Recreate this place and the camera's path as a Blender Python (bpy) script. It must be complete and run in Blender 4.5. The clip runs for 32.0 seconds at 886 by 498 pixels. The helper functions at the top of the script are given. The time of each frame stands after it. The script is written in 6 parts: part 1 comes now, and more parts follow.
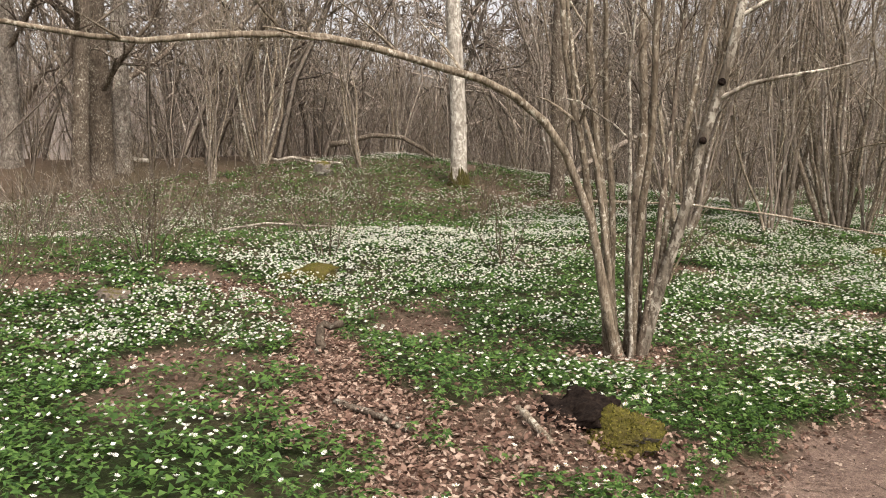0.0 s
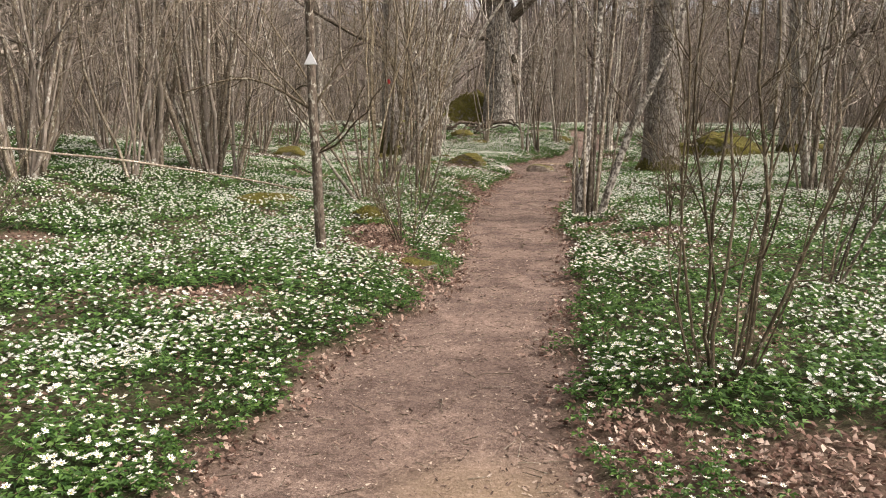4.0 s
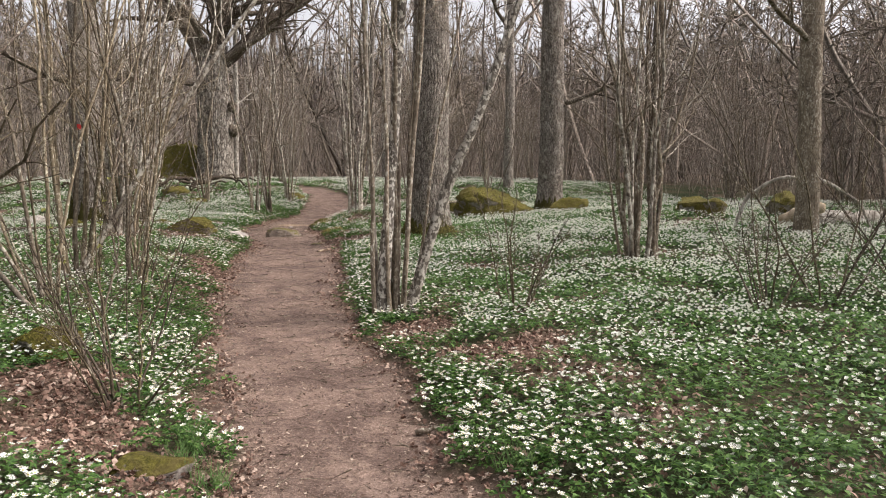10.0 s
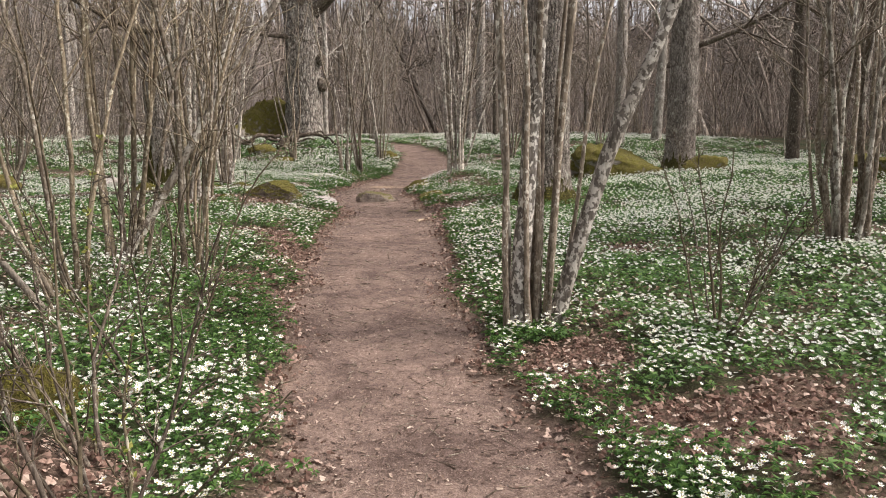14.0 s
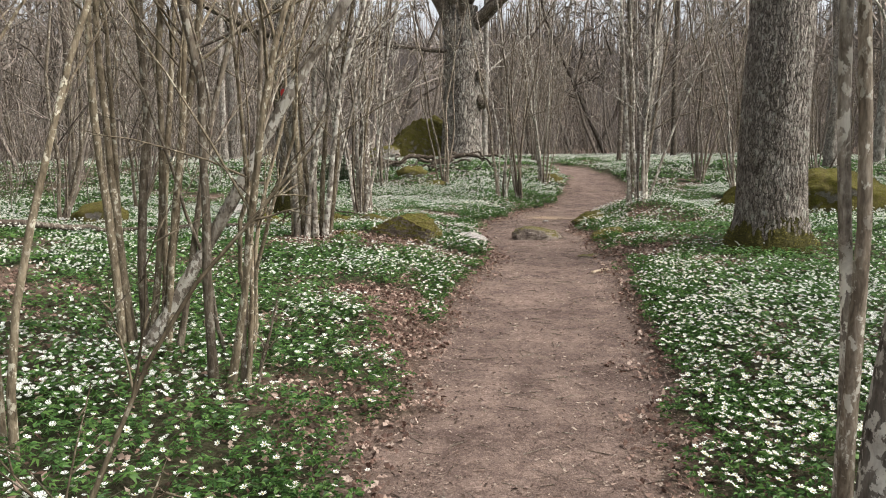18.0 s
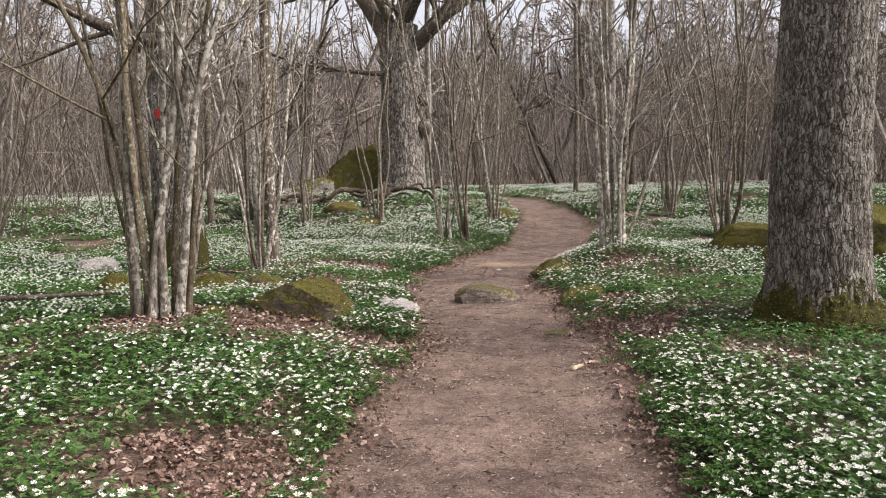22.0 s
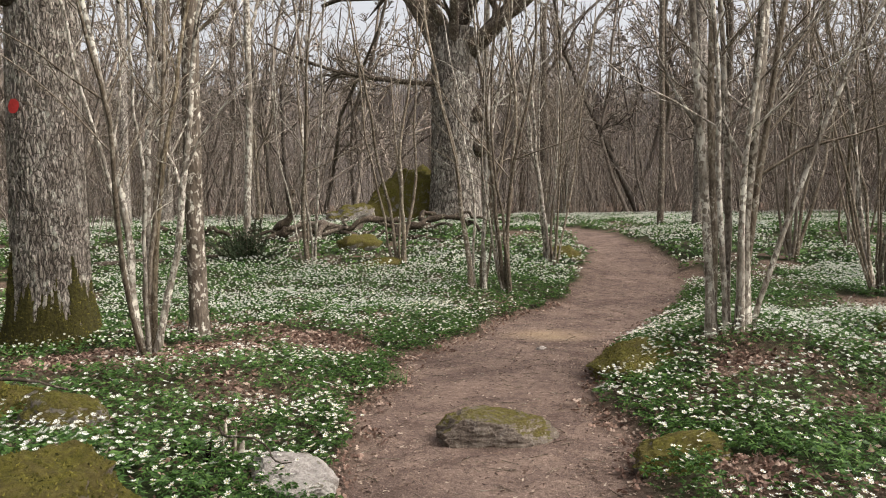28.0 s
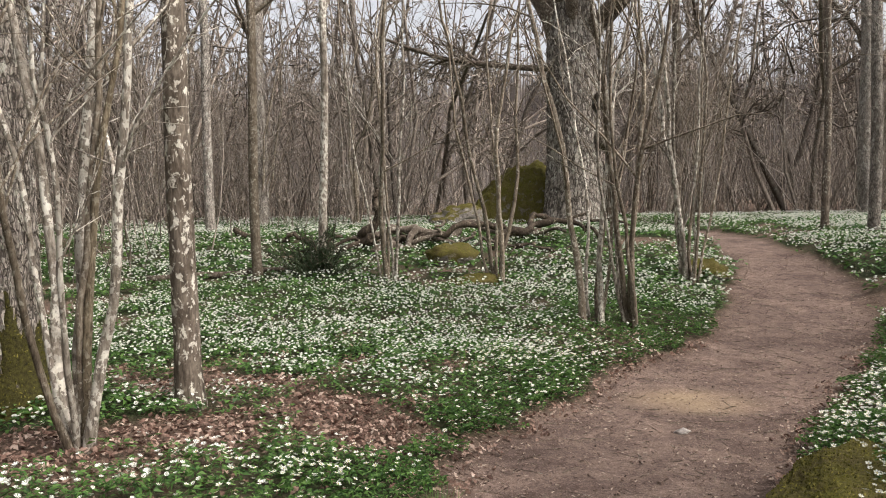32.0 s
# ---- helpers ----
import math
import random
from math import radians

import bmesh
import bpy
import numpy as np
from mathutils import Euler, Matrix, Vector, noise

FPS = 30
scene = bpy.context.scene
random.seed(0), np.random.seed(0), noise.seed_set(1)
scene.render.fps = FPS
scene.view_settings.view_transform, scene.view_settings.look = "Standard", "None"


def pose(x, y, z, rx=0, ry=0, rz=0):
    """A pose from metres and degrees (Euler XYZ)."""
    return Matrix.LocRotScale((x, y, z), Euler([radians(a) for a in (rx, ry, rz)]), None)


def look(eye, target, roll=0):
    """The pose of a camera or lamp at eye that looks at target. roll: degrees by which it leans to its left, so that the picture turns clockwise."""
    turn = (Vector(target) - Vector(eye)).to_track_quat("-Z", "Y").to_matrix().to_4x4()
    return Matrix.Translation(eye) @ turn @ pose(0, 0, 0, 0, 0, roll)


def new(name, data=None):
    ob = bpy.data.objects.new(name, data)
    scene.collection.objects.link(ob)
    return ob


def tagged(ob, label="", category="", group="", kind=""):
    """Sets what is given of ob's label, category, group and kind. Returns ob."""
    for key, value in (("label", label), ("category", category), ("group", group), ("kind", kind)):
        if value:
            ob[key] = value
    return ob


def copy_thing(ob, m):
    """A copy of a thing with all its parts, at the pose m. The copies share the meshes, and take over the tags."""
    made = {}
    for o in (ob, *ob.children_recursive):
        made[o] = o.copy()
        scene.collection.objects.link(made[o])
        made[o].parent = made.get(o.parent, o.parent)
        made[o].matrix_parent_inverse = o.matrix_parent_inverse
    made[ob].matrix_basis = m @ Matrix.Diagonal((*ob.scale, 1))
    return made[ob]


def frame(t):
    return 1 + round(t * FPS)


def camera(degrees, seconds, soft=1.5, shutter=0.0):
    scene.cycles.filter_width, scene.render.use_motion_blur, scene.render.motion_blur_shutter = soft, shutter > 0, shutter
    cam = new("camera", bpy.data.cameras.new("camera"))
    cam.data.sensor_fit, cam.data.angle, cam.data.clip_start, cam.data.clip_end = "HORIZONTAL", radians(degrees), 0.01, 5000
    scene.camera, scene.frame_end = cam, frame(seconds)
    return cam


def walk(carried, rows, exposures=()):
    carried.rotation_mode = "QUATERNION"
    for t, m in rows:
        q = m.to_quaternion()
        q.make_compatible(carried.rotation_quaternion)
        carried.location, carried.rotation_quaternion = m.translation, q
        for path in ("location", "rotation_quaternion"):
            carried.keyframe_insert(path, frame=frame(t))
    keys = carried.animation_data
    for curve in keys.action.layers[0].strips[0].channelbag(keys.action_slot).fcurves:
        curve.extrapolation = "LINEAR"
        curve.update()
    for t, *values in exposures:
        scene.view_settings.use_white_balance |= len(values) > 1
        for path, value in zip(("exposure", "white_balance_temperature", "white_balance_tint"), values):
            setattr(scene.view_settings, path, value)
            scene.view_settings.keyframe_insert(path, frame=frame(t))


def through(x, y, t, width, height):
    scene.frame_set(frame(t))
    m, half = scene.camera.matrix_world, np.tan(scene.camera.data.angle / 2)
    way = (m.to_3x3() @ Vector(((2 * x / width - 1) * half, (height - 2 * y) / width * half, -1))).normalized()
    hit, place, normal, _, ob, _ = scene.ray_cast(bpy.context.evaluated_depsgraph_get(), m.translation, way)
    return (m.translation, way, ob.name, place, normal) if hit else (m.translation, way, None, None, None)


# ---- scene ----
cam = camera(57.6, 32.0, 1.0)
PATH = [
    (0, (0.002, 0.000, 1.482), (-1.442, 1.374, 1.314), -0.9),
    (0.5, (-0.022, 0.217, 1.488), (-1.298, 1.746, 1.309), -0.7),
    (1, (-0.051, 0.468, 1.490), (-1.145, 2.132, 1.304), 0.3),
    (1.5, (-0.136, 0.697, 1.497), (-1.052, 2.462, 1.280), 0.3),
    (2, (-0.226, 0.930, 1.509), (-0.996, 2.760, 1.263), -0.6),
    (2.5, (-0.229, 1.232, 1.513), (-0.862, 3.110, 1.247), -0.7),
    (3, (-0.271, 1.484, 1.516), (-0.734, 3.407, 1.218), -0.1),
    (3.5, (-0.373, 1.789, 1.533), (-0.671, 3.739, 1.206), -0.1),
    (4, (-0.374, 2.073, 1.539), (-0.568, 4.034, 1.201), 0.3),
    (4.5, (-0.411, 2.345, 1.535), (-0.491, 4.311, 1.181), 1.0),
    (6.5, (-0.776, 3.632, 1.566), (-0.623, 5.612, 1.331), 0.2),
    (7, (-0.815, 3.937, 1.553), (-0.625, 5.916, 1.334), 0.0),
    (7.5, (-0.833, 4.218, 1.544), (-0.593, 6.193, 1.345), 0.4),
    (8, (-0.880, 4.543, 1.539), (-0.544, 6.507, 1.369), 0.4),
    (8.5, (-0.860, 4.847, 1.522), (-0.448, 6.797, 1.350), 0.7),
    (9, (-0.888, 5.100, 1.519), (-0.442, 7.040, 1.332), 1.0),
    (9.5, (-0.971, 5.397, 1.520), (-0.501, 7.332, 1.328), 0.3),
    (10, (-0.970, 5.673, 1.508), (-0.467, 7.598, 1.305), 0.3),
    (10.5, (-1.001, 5.949, 1.506), (-0.403, 7.843, 1.277), 0.9),
    (11, (-1.064, 6.240, 1.507), (-0.316, 8.075, 1.234), 1.0),
    (11.5, (-1.066, 6.495, 1.501), (-0.288, 8.312, 1.193), 1.1),
    (12, (-1.053, 6.763, 1.508), (-0.351, 8.608, 1.188), 1.0),
    (12.5, (-1.072, 7.046, 1.513), (-0.451, 8.919, 1.185), 0.3),
    (13, (-1.019, 7.323, 1.500), (-0.494, 9.224, 1.166), -0.2),
    (13.5, (-0.920, 7.642, 1.485), (-0.539, 9.577, 1.155), -0.1),
    (14, (-0.883, 7.987, 1.471), (-0.596, 9.942, 1.161), -0.2),
    (14.5, (-0.795, 8.348, 1.454), (-0.598, 10.316, 1.161), 0.1),
    (15, (-0.729, 8.722, 1.444), (-0.620, 10.696, 1.140), 0.6),
    (15.5, (-0.728, 9.099, 1.441), (-0.670, 11.072, 1.122), -0.0),
    (17.5, (-0.671, 10.658, 1.442), (-0.764, 12.635, 1.154), -0.3),
    (18, (-0.686, 11.062, 1.441), (-0.793, 13.042, 1.182), -0.3),
    (18.5, (-0.703, 11.478, 1.449), (-0.792, 13.462, 1.221), -1.6),
    (19, (-0.642, 11.907, 1.449), (-0.724, 13.896, 1.255), -1.3),
    (19.5, (-0.612, 12.289, 1.444), (-0.662, 14.280, 1.266), -1.2),
    (20, (-0.575, 12.679, 1.449), (-0.552, 14.671, 1.273), -1.5),
    (20.5, (-0.528, 13.074, 1.457), (-0.485, 15.066, 1.286), -1.0),
    (21, (-0.547, 13.449, 1.459), (-0.504, 15.442, 1.288), -1.5),
    (21.5, (-0.533, 13.805, 1.461), (-0.494, 15.796, 1.275), -1.8),
    (22, (-0.490, 14.181, 1.470), (-0.474, 16.172, 1.283), -1.0),
    (22.5, (-0.495, 14.562, 1.473), (-0.442, 16.554, 1.300), -1.2),
    (23, (-0.456, 14.945, 1.474), (-0.377, 16.935, 1.294), -0.9),
    (23.5, (-0.394, 15.321, 1.484), (-0.327, 17.310, 1.290), -0.4),
    (24, (-0.405, 15.715, 1.491), (-0.346, 17.703, 1.281), -1.4),
    (24.5, (-0.356, 16.046, 1.503), (-0.314, 18.036, 1.309), -1.4),
    (25, (-0.270, 16.381, 1.527), (-0.245, 18.375, 1.373), -0.7),
    (25.5, (-0.231, 16.731, 1.529), (-0.200, 18.727, 1.418), -0.9),
    (27.5, (0.113, 18.187, 1.471), (0.019, 20.182, 1.360), -0.9),
    (28, (0.200, 18.498, 1.483), (0.024, 20.486, 1.360), -0.5),
    (28.5, (0.220, 18.866, 1.489), (-0.009, 20.848, 1.353), -1.1),
    (29, (0.251, 19.202, 1.496), (-0.034, 21.174, 1.332), -0.7),
    (29.5, (0.272, 19.559, 1.518), (-0.057, 21.522, 1.330), 0.3),
    (30, (0.196, 19.897, 1.546), (-0.129, 21.862, 1.371), 0.1),
    (30.5, (0.169, 20.201, 1.546), (-0.155, 22.168, 1.393), 0.1),
    (31, (0.190, 20.556, 1.546), (-0.170, 22.517, 1.395), 0.1),
    (31.5, (0.185, 20.886, 1.551), (-0.224, 22.839, 1.414), -0.7),
    (32, (0.207, 21.166, 1.560), (-0.272, 23.103, 1.433), -0.9),
]
walk(cam, [(t, look(eye, target, roll)) for t, eye, target, roll in PATH],
     [(0, 0.78, 7000, 14), (3, 0.98, 6950, 15), (7, 0.92, 6850, 16), (9, 0.91, 6700, 16), (13, 1.04, 6500, 14), (15, 0.95, 6700, 18), (18, 0.94, 6350, 10), (20, 0.9, 6250, 14), (23, 0.95, 6450, 16), (25, 0.98, 6350, 16), (28, 0.78, 6650, 12), (32, 0.8, 6550, 13)])

# ---- world and light ----
world = bpy.data.worlds.new("sky")
scene.world = world
world.use_nodes = True
wn, wl = world.node_tree.nodes, world.node_tree.links
sky = wn.new("ShaderNodeTexSky")
sky.sky_type, sky.sun_disc = "NISHITA", False
sky.sun_elevation, sky.sun_rotation = radians(48), radians(105)
sky.air_density, sky.dust_density, sky.ozone_density = 1.0, 4.0, 1.0
pale = wn.new("ShaderNodeHueSaturation")
pale.inputs["Saturation"].default_value = 0.22
wl.new(sky.outputs[0], pale.inputs["Color"])
wl.new(pale.outputs[0], wn["Background"].inputs[0])
wn["Background"].inputs[1].default_value = 0.132
sun = new("sun", bpy.data.lights.new("sun", "SUN"))
sun.data.energy, sun.data.angle, sun.data.color = 1.9, radians(30), (1.0, 0.94, 0.86)
sun.matrix_world = look((math.sin(radians(105)) * 20, math.cos(radians(105)) * 20, 22), (0, 0, 0))

# ---- materials ----


def noise_node(nt, scale, detail=4, rough=0.55, vec=None, dist=0.0):
    n = nt.nodes.new("ShaderNodeTexNoise")
    n.inputs["Scale"].default_value, n.inputs["Detail"].default_value = scale, detail
    n.inputs["Roughness"].default_value, n.inputs["Distortion"].default_value = rough, dist
    if vec is not None:
        nt.links.new(vec, n.inputs["Vector"])
    return n.outputs["Fac"]


def ramp_node(nt, fac, stops):
    r = nt.nodes.new("ShaderNodeValToRGB")
    el = r.color_ramp.elements
    while len(el) < len(stops):
        el.new(0.5)
    for e, (p, c) in zip(el, stops):
        e.position, e.color = p, (*c, 1)
    nt.links.new(fac, r.inputs[0])
    return r.outputs[0]


def mix_node(nt, fac, a, b, kind="MIX"):
    m = nt.nodes.new("ShaderNodeMix")
    m.data_type, m.blend_type = "RGBA", kind
    for s, v in ((m.inputs["Factor"], fac), (m.inputs["A"], a), (m.inputs["B"], b)):
        if isinstance(v, (int, float)):
            s.default_value = v
        elif isinstance(v, tuple):
            s.default_value = (*v, 1)
        else:
            nt.links.new(v, s)
    return m.outputs["Result"]


def math_node(nt, op, a, b=0.0, clamp=False):
    m = nt.nodes.new("ShaderNodeMath")
    m.operation, m.use_clamp = op, clamp
    for s, v in ((m.inputs[0], a), (m.inputs[1], b)):
        if isinstance(v, (int, float)):
            s.default_value = v
        else:
            nt.links.new(v, s)
    return m.outputs[0]


def stretch(nt, sx, sy, sz):
    tc = nt.nodes.new("ShaderNodeTexCoord")
    mp = nt.nodes.new("ShaderNodeMapping")
    mp.inputs["Scale"].default_value = (sx, sy, sz)
    nt.links.new(tc.outputs["Object"], mp.inputs["Vector"])
    return mp.outputs["Vector"]


def surface(name, rough=0.85, spec=0.3):
    m = bpy.data.materials.new(name)
    m.use_nodes = True
    b = m.node_tree.nodes["Principled BSDF"]
    b.inputs["Roughness"].default_value = rough
    b.inputs["Specular IOR Level"].default_value = spec
    return m, m.node_tree, b


def bump_node(nt, b, height, strength, distance):
    n = nt.nodes.new("ShaderNodeBump")
    n.inputs["Strength"].default_value, n.inputs["Distance"].default_value = strength, distance
    nt.links.new(height, n.inputs["Height"])
    nt.links.new(n.outputs[0], b.inputs["Normal"])


def bark_material(name, dark, mid, light, lichen, amount, grain=1.0, bump=0.012, plates=0.0, far=False, spot=13, patchy=0.32, cell=38):
    """Bark with upright furrows or plates, pale lichen spots and a different tone for each object."""
    m, nt, b = surface(name, 0.9, 0.2)
    v = stretch(nt, 1, 1, 0.22)
    furrow = noise_node(nt, 22 * grain, 5, 0.6, v, 0.6)
    w = stretch(nt, 1, 1, 0.7)
    if plates:
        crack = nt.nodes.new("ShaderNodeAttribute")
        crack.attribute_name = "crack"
        furrow = noise_node(nt, plates, 6, 0.7, stretch(nt, 1, 1, 0.35), 0.4)
        col = ramp_node(nt, furrow, [(0.36, mid), (0.64, light)])
        # scaly plates with narrow dark joints, each of its own tone
        wavy = nt.nodes.new("ShaderNodeVectorMath")
        wavy.operation = "ADD"
        bend = nt.nodes.new("ShaderNodeTexNoise")
        bend.inputs["Scale"].default_value = 9
        nt.links.new(w, bend.inputs["Vector"])
        soft = nt.nodes.new("ShaderNodeVectorMath")
        soft.operation = "SCALE"
        soft.inputs["Scale"].default_value = 0.09
        nt.links.new(bend.outputs["Color"], soft.inputs[0])
        nt.links.new(stretch(nt, 1, 1, 0.24), wavy.inputs[0])
        nt.links.new(soft.outputs[0], wavy.inputs[1])
        cells, tones = nt.nodes.new("ShaderNodeTexVoronoi"), nt.nodes.new("ShaderNodeTexVoronoi")
        cells.feature = "DISTANCE_TO_EDGE"
        for node in (cells, tones):
            node.inputs["Scale"].default_value = cell
            nt.links.new(wavy.outputs[0], node.inputs["Vector"])
        joint = ramp_node(nt, cells.outputs["Distance"], [(0.03, (0.85, 0.85, 0.85)), (0.14, (0, 0, 0))])
        tone = ramp_node(nt, tones.outputs["Color"], [(0.1, (0.85, 0.83, 0.81)), (0.9, (1.5, 1.49, 1.47))])
        col = mix_node(nt, 1.0, col, tone, "MULTIPLY")
        # cracks of the relief are darkened in the colour as well
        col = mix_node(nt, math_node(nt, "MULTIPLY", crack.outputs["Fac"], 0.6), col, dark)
        col = mix_node(nt, joint, col, dark)
        furrow = math_node(nt, "SUBTRACT", furrow, joint)
    else:
        col = ramp_node(nt, furrow, [(0.32, dark), (0.5, mid), (0.68, light)])
    big = noise_node(nt, 2.2, 3, 0.6, w)
    col = mix_node(nt, math_node(nt, "MULTIPLY", big, 0.45), col, mid)
    spots = noise_node(nt, spot, 4, 0.65, w, 0.3)
    mask = ramp_node(nt, spots, [(0.62 - amount, (0, 0, 0)), (0.66 - amount, (1, 1, 1))])
    patch = ramp_node(nt, noise_node(nt, 3.1, 2, 0.5, w), [(patchy, (0, 0, 0)), (patchy + 0.23, (1, 1, 1))])
    col = mix_node(nt, math_node(nt, "MULTIPLY", mask, patch), col, lichen)
    if not far:
        stain = ramp_node(nt, noise_node(nt, 6.5, 5, 0.7, w, 0.8), [(0.4, (0.6, 0.58, 0.56)), (0.55, (1, 1, 1))])
        col = mix_node(nt, 1.0, col, stain, "MULTIPLY")
    if far:
        each = nt.nodes.new("ShaderNodeNewGeometry").outputs["Random Per Island"]
        tone = ramp_node(nt, each, [(0, (0.4, 0.39, 0.375)), (0.5, (0.86, 0.85, 0.83)), (1, (1.75, 1.73, 1.68))])
    else:
        each = nt.nodes.new("ShaderNodeObjectInfo").outputs["Random"]
        tone = ramp_node(nt, each, [(0, (0.7, 0.67, 0.62)), (0.5, (1.05, 1.02, 0.97)), (1, (1.38, 1.35, 1.29))])
    col = mix_node(nt, 1.0, col, tone, "MULTIPLY")
    nt.links.new(col, b.inputs["Base Color"])
    bump_node(nt, b, furrow, 0.9, bump)
    return m


BARK_HAZEL = bark_material("hazel bark", (0.075, 0.06, 0.045), (0.205, 0.172, 0.134), (0.36, 0.318, 0.26), (0.5, 0.48, 0.42), 0.07, 3.0, 0.005, spot=34)
BARK_TAN = bark_material("olive-tan bark", (0.06, 0.048, 0.032), (0.19, 0.157, 0.11), (0.33, 0.28, 0.205), (0.5, 0.475, 0.39), 0.06, 3.0, 0.005, spot=34)
BARK_OLIVE = bark_material("olive-brown shoots", (0.04, 0.033, 0.021), (0.12, 0.1, 0.068), (0.22, 0.188, 0.132), (0.4, 0.38, 0.31), 0.04, 3.0, 0.004, spot=34)
BARK_PALE = bark_material("lichen-grey bark", (0.06, 0.05, 0.042), (0.225, 0.199, 0.168), (0.41, 0.375, 0.328), (0.62, 0.605, 0.55), 0.13, 2.4, 0.006, spot=24)
BARK_SPOT = bark_material("blotched birch bark", (0.05, 0.044, 0.038), (0.15, 0.136, 0.12), (0.28, 0.258, 0.232), (0.56, 0.55, 0.51), 0.11, 1.8, 0.007, spot=30, patchy=0.08)
BARK_MOTTLED = bark_material("pale mottled bark", (0.08, 0.07, 0.06), (0.2, 0.184, 0.164), (0.34, 0.318, 0.288), (0.68, 0.665, 0.62), 0.13, 1.8, 0.007, spot=28, patchy=0.06)
BARK_BLOTCH = bark_material("brown bark with pale blotches", (0.045, 0.037, 0.03), (0.125, 0.104, 0.084), (0.22, 0.19, 0.158), (0.56, 0.545, 0.49), 0.07, 1.8, 0.007, spot=20, patchy=0.16)
BARK_OAK = bark_material("oak bark", (0.05, 0.043, 0.038), (0.25, 0.226, 0.204), (0.58, 0.548, 0.51), (0.5, 0.5, 0.45), 0.04, 0.9, 0.016, 80)
BARK_RIDGED = bark_material("ridged oak bark", (0.045, 0.038, 0.033), (0.22, 0.198, 0.178), (0.54, 0.508, 0.47), (0.5, 0.5, 0.45), 0.04, 0.9, 0.02, 70, cell=34)
BARK_OLD = bark_material("old oak bark", (0.045, 0.039, 0.034), (0.19, 0.172, 0.155), (0.46, 0.435, 0.4), (0.48, 0.48, 0.43), 0.05, 0.9, 0.03, 30, cell=11)
BARK_BIRCH = bark_material("grey smooth bark", (0.17, 0.156, 0.14), (0.36, 0.338, 0.308), (0.52, 0.5, 0.465), (0.62, 0.615, 0.575), 0.1, 0.8, 0.006)
BARK_DARK = bark_material("dark wet bark", (0.034, 0.026, 0.021), (0.118, 0.097, 0.079), (0.24, 0.205, 0.169), (0.44, 0.43, 0.375), 0.05, 2.6, 0.008, spot=28)
BARK_WET = bark_material("damp rotting bark", (0.014, 0.011, 0.008), (0.058, 0.045, 0.034), (0.14, 0.114, 0.088), (0.28, 0.26, 0.2), 0.03, 2.6, 0.012, spot=20)
BARK_FAR = bark_material("distant bark", (0.095, 0.077, 0.064), (0.22, 0.187, 0.157), (0.36, 0.313, 0.267), (0.48, 0.465, 0.42), 0.04, 1.0, 0.004, far=True)


def island_material(name, stops, rough=0.6, spec=0.35, through=0.0):
    """Leaves and petals: each loose piece takes its own tone from the ramp."""
    m, nt, b = surface(name, rough, spec)
    geo = nt.nodes.new("ShaderNodeNewGeometry")
    col = ramp_node(nt, geo.outputs["Random Per Island"], stops)
    col = mix_node(nt, math_node(nt, "MULTIPLY", noise_node(nt, 60, 3), 0.35), col, stops[0][1])
    nt.links.new(col, b.inputs["Base Color"])
    if through:
        tr = nt.nodes.new("ShaderNodeBsdfTranslucent")
        nt.links.new(col, tr.inputs["Color"])
        mx = nt.nodes.new("ShaderNodeMixShader")
        mx.inputs[0].default_value = through
        nt.links.new(b.outputs[0], mx.inputs[1])
        nt.links.new(tr.outputs[0], mx.inputs[2])
        nt.links.new(mx.outputs[0], nt.nodes["Material Output"].inputs[0])
    return m


LEAF_GREEN = island_material("anemone leaf", [(0, (0.024, 0.064, 0.014)), (0.5, (0.078, 0.17, 0.036)), (1, (0.168, 0.295, 0.07))], 0.55, 0.3, 0.25)
PETAL = island_material("white petal", [(0, (0.8, 0.8, 0.71)), (1, (0.92, 0.92, 0.87))], 0.6, 0.2, 0.25)
STAMEN = island_material("yellow stamen", [(0, (0.5, 0.42, 0.08)), (1, (0.65, 0.55, 0.12))])
LITTER = island_material("dry oak leaf", [(0, (0.08, 0.046, 0.034)), (0.4, (0.22, 0.135, 0.102)), (0.75, (0.39, 0.268, 0.208)), (1, (0.6, 0.48, 0.39))], 0.75, 0.2, 0.1)
CHIPS = island_material("leaf and twig crumbs", [(0, (0.04, 0.027, 0.02)), (0.45, (0.16, 0.105, 0.08)), (0.75, (0.33, 0.24, 0.185)), (1, (0.58, 0.48, 0.38))], 0.85, 0.2)
GRASS = island_material("grass blade", [(0, (0.05, 0.11, 0.025)), (1, (0.14, 0.24, 0.07))], 0.55, 0.3, 0.2)
MOSS_TIPS = island_material("moss tips", [(0, (0.03, 0.03, 0.006)), (0.5, (0.11, 0.1, 0.02)), (1, (0.24, 0.21, 0.05))], 0.9, 0.1)
BUD = island_material("opening leaf bud", [(0, (0.2, 0.22, 0.05)), (1, (0.42, 0.42, 0.12))], 0.5, 0.3, 0.3)
NEEDLE = island_material("dark evergreen needles", [(0, (0.02, 0.035, 0.015)), (1, (0.05, 0.07, 0.03))], 0.7, 0.2)


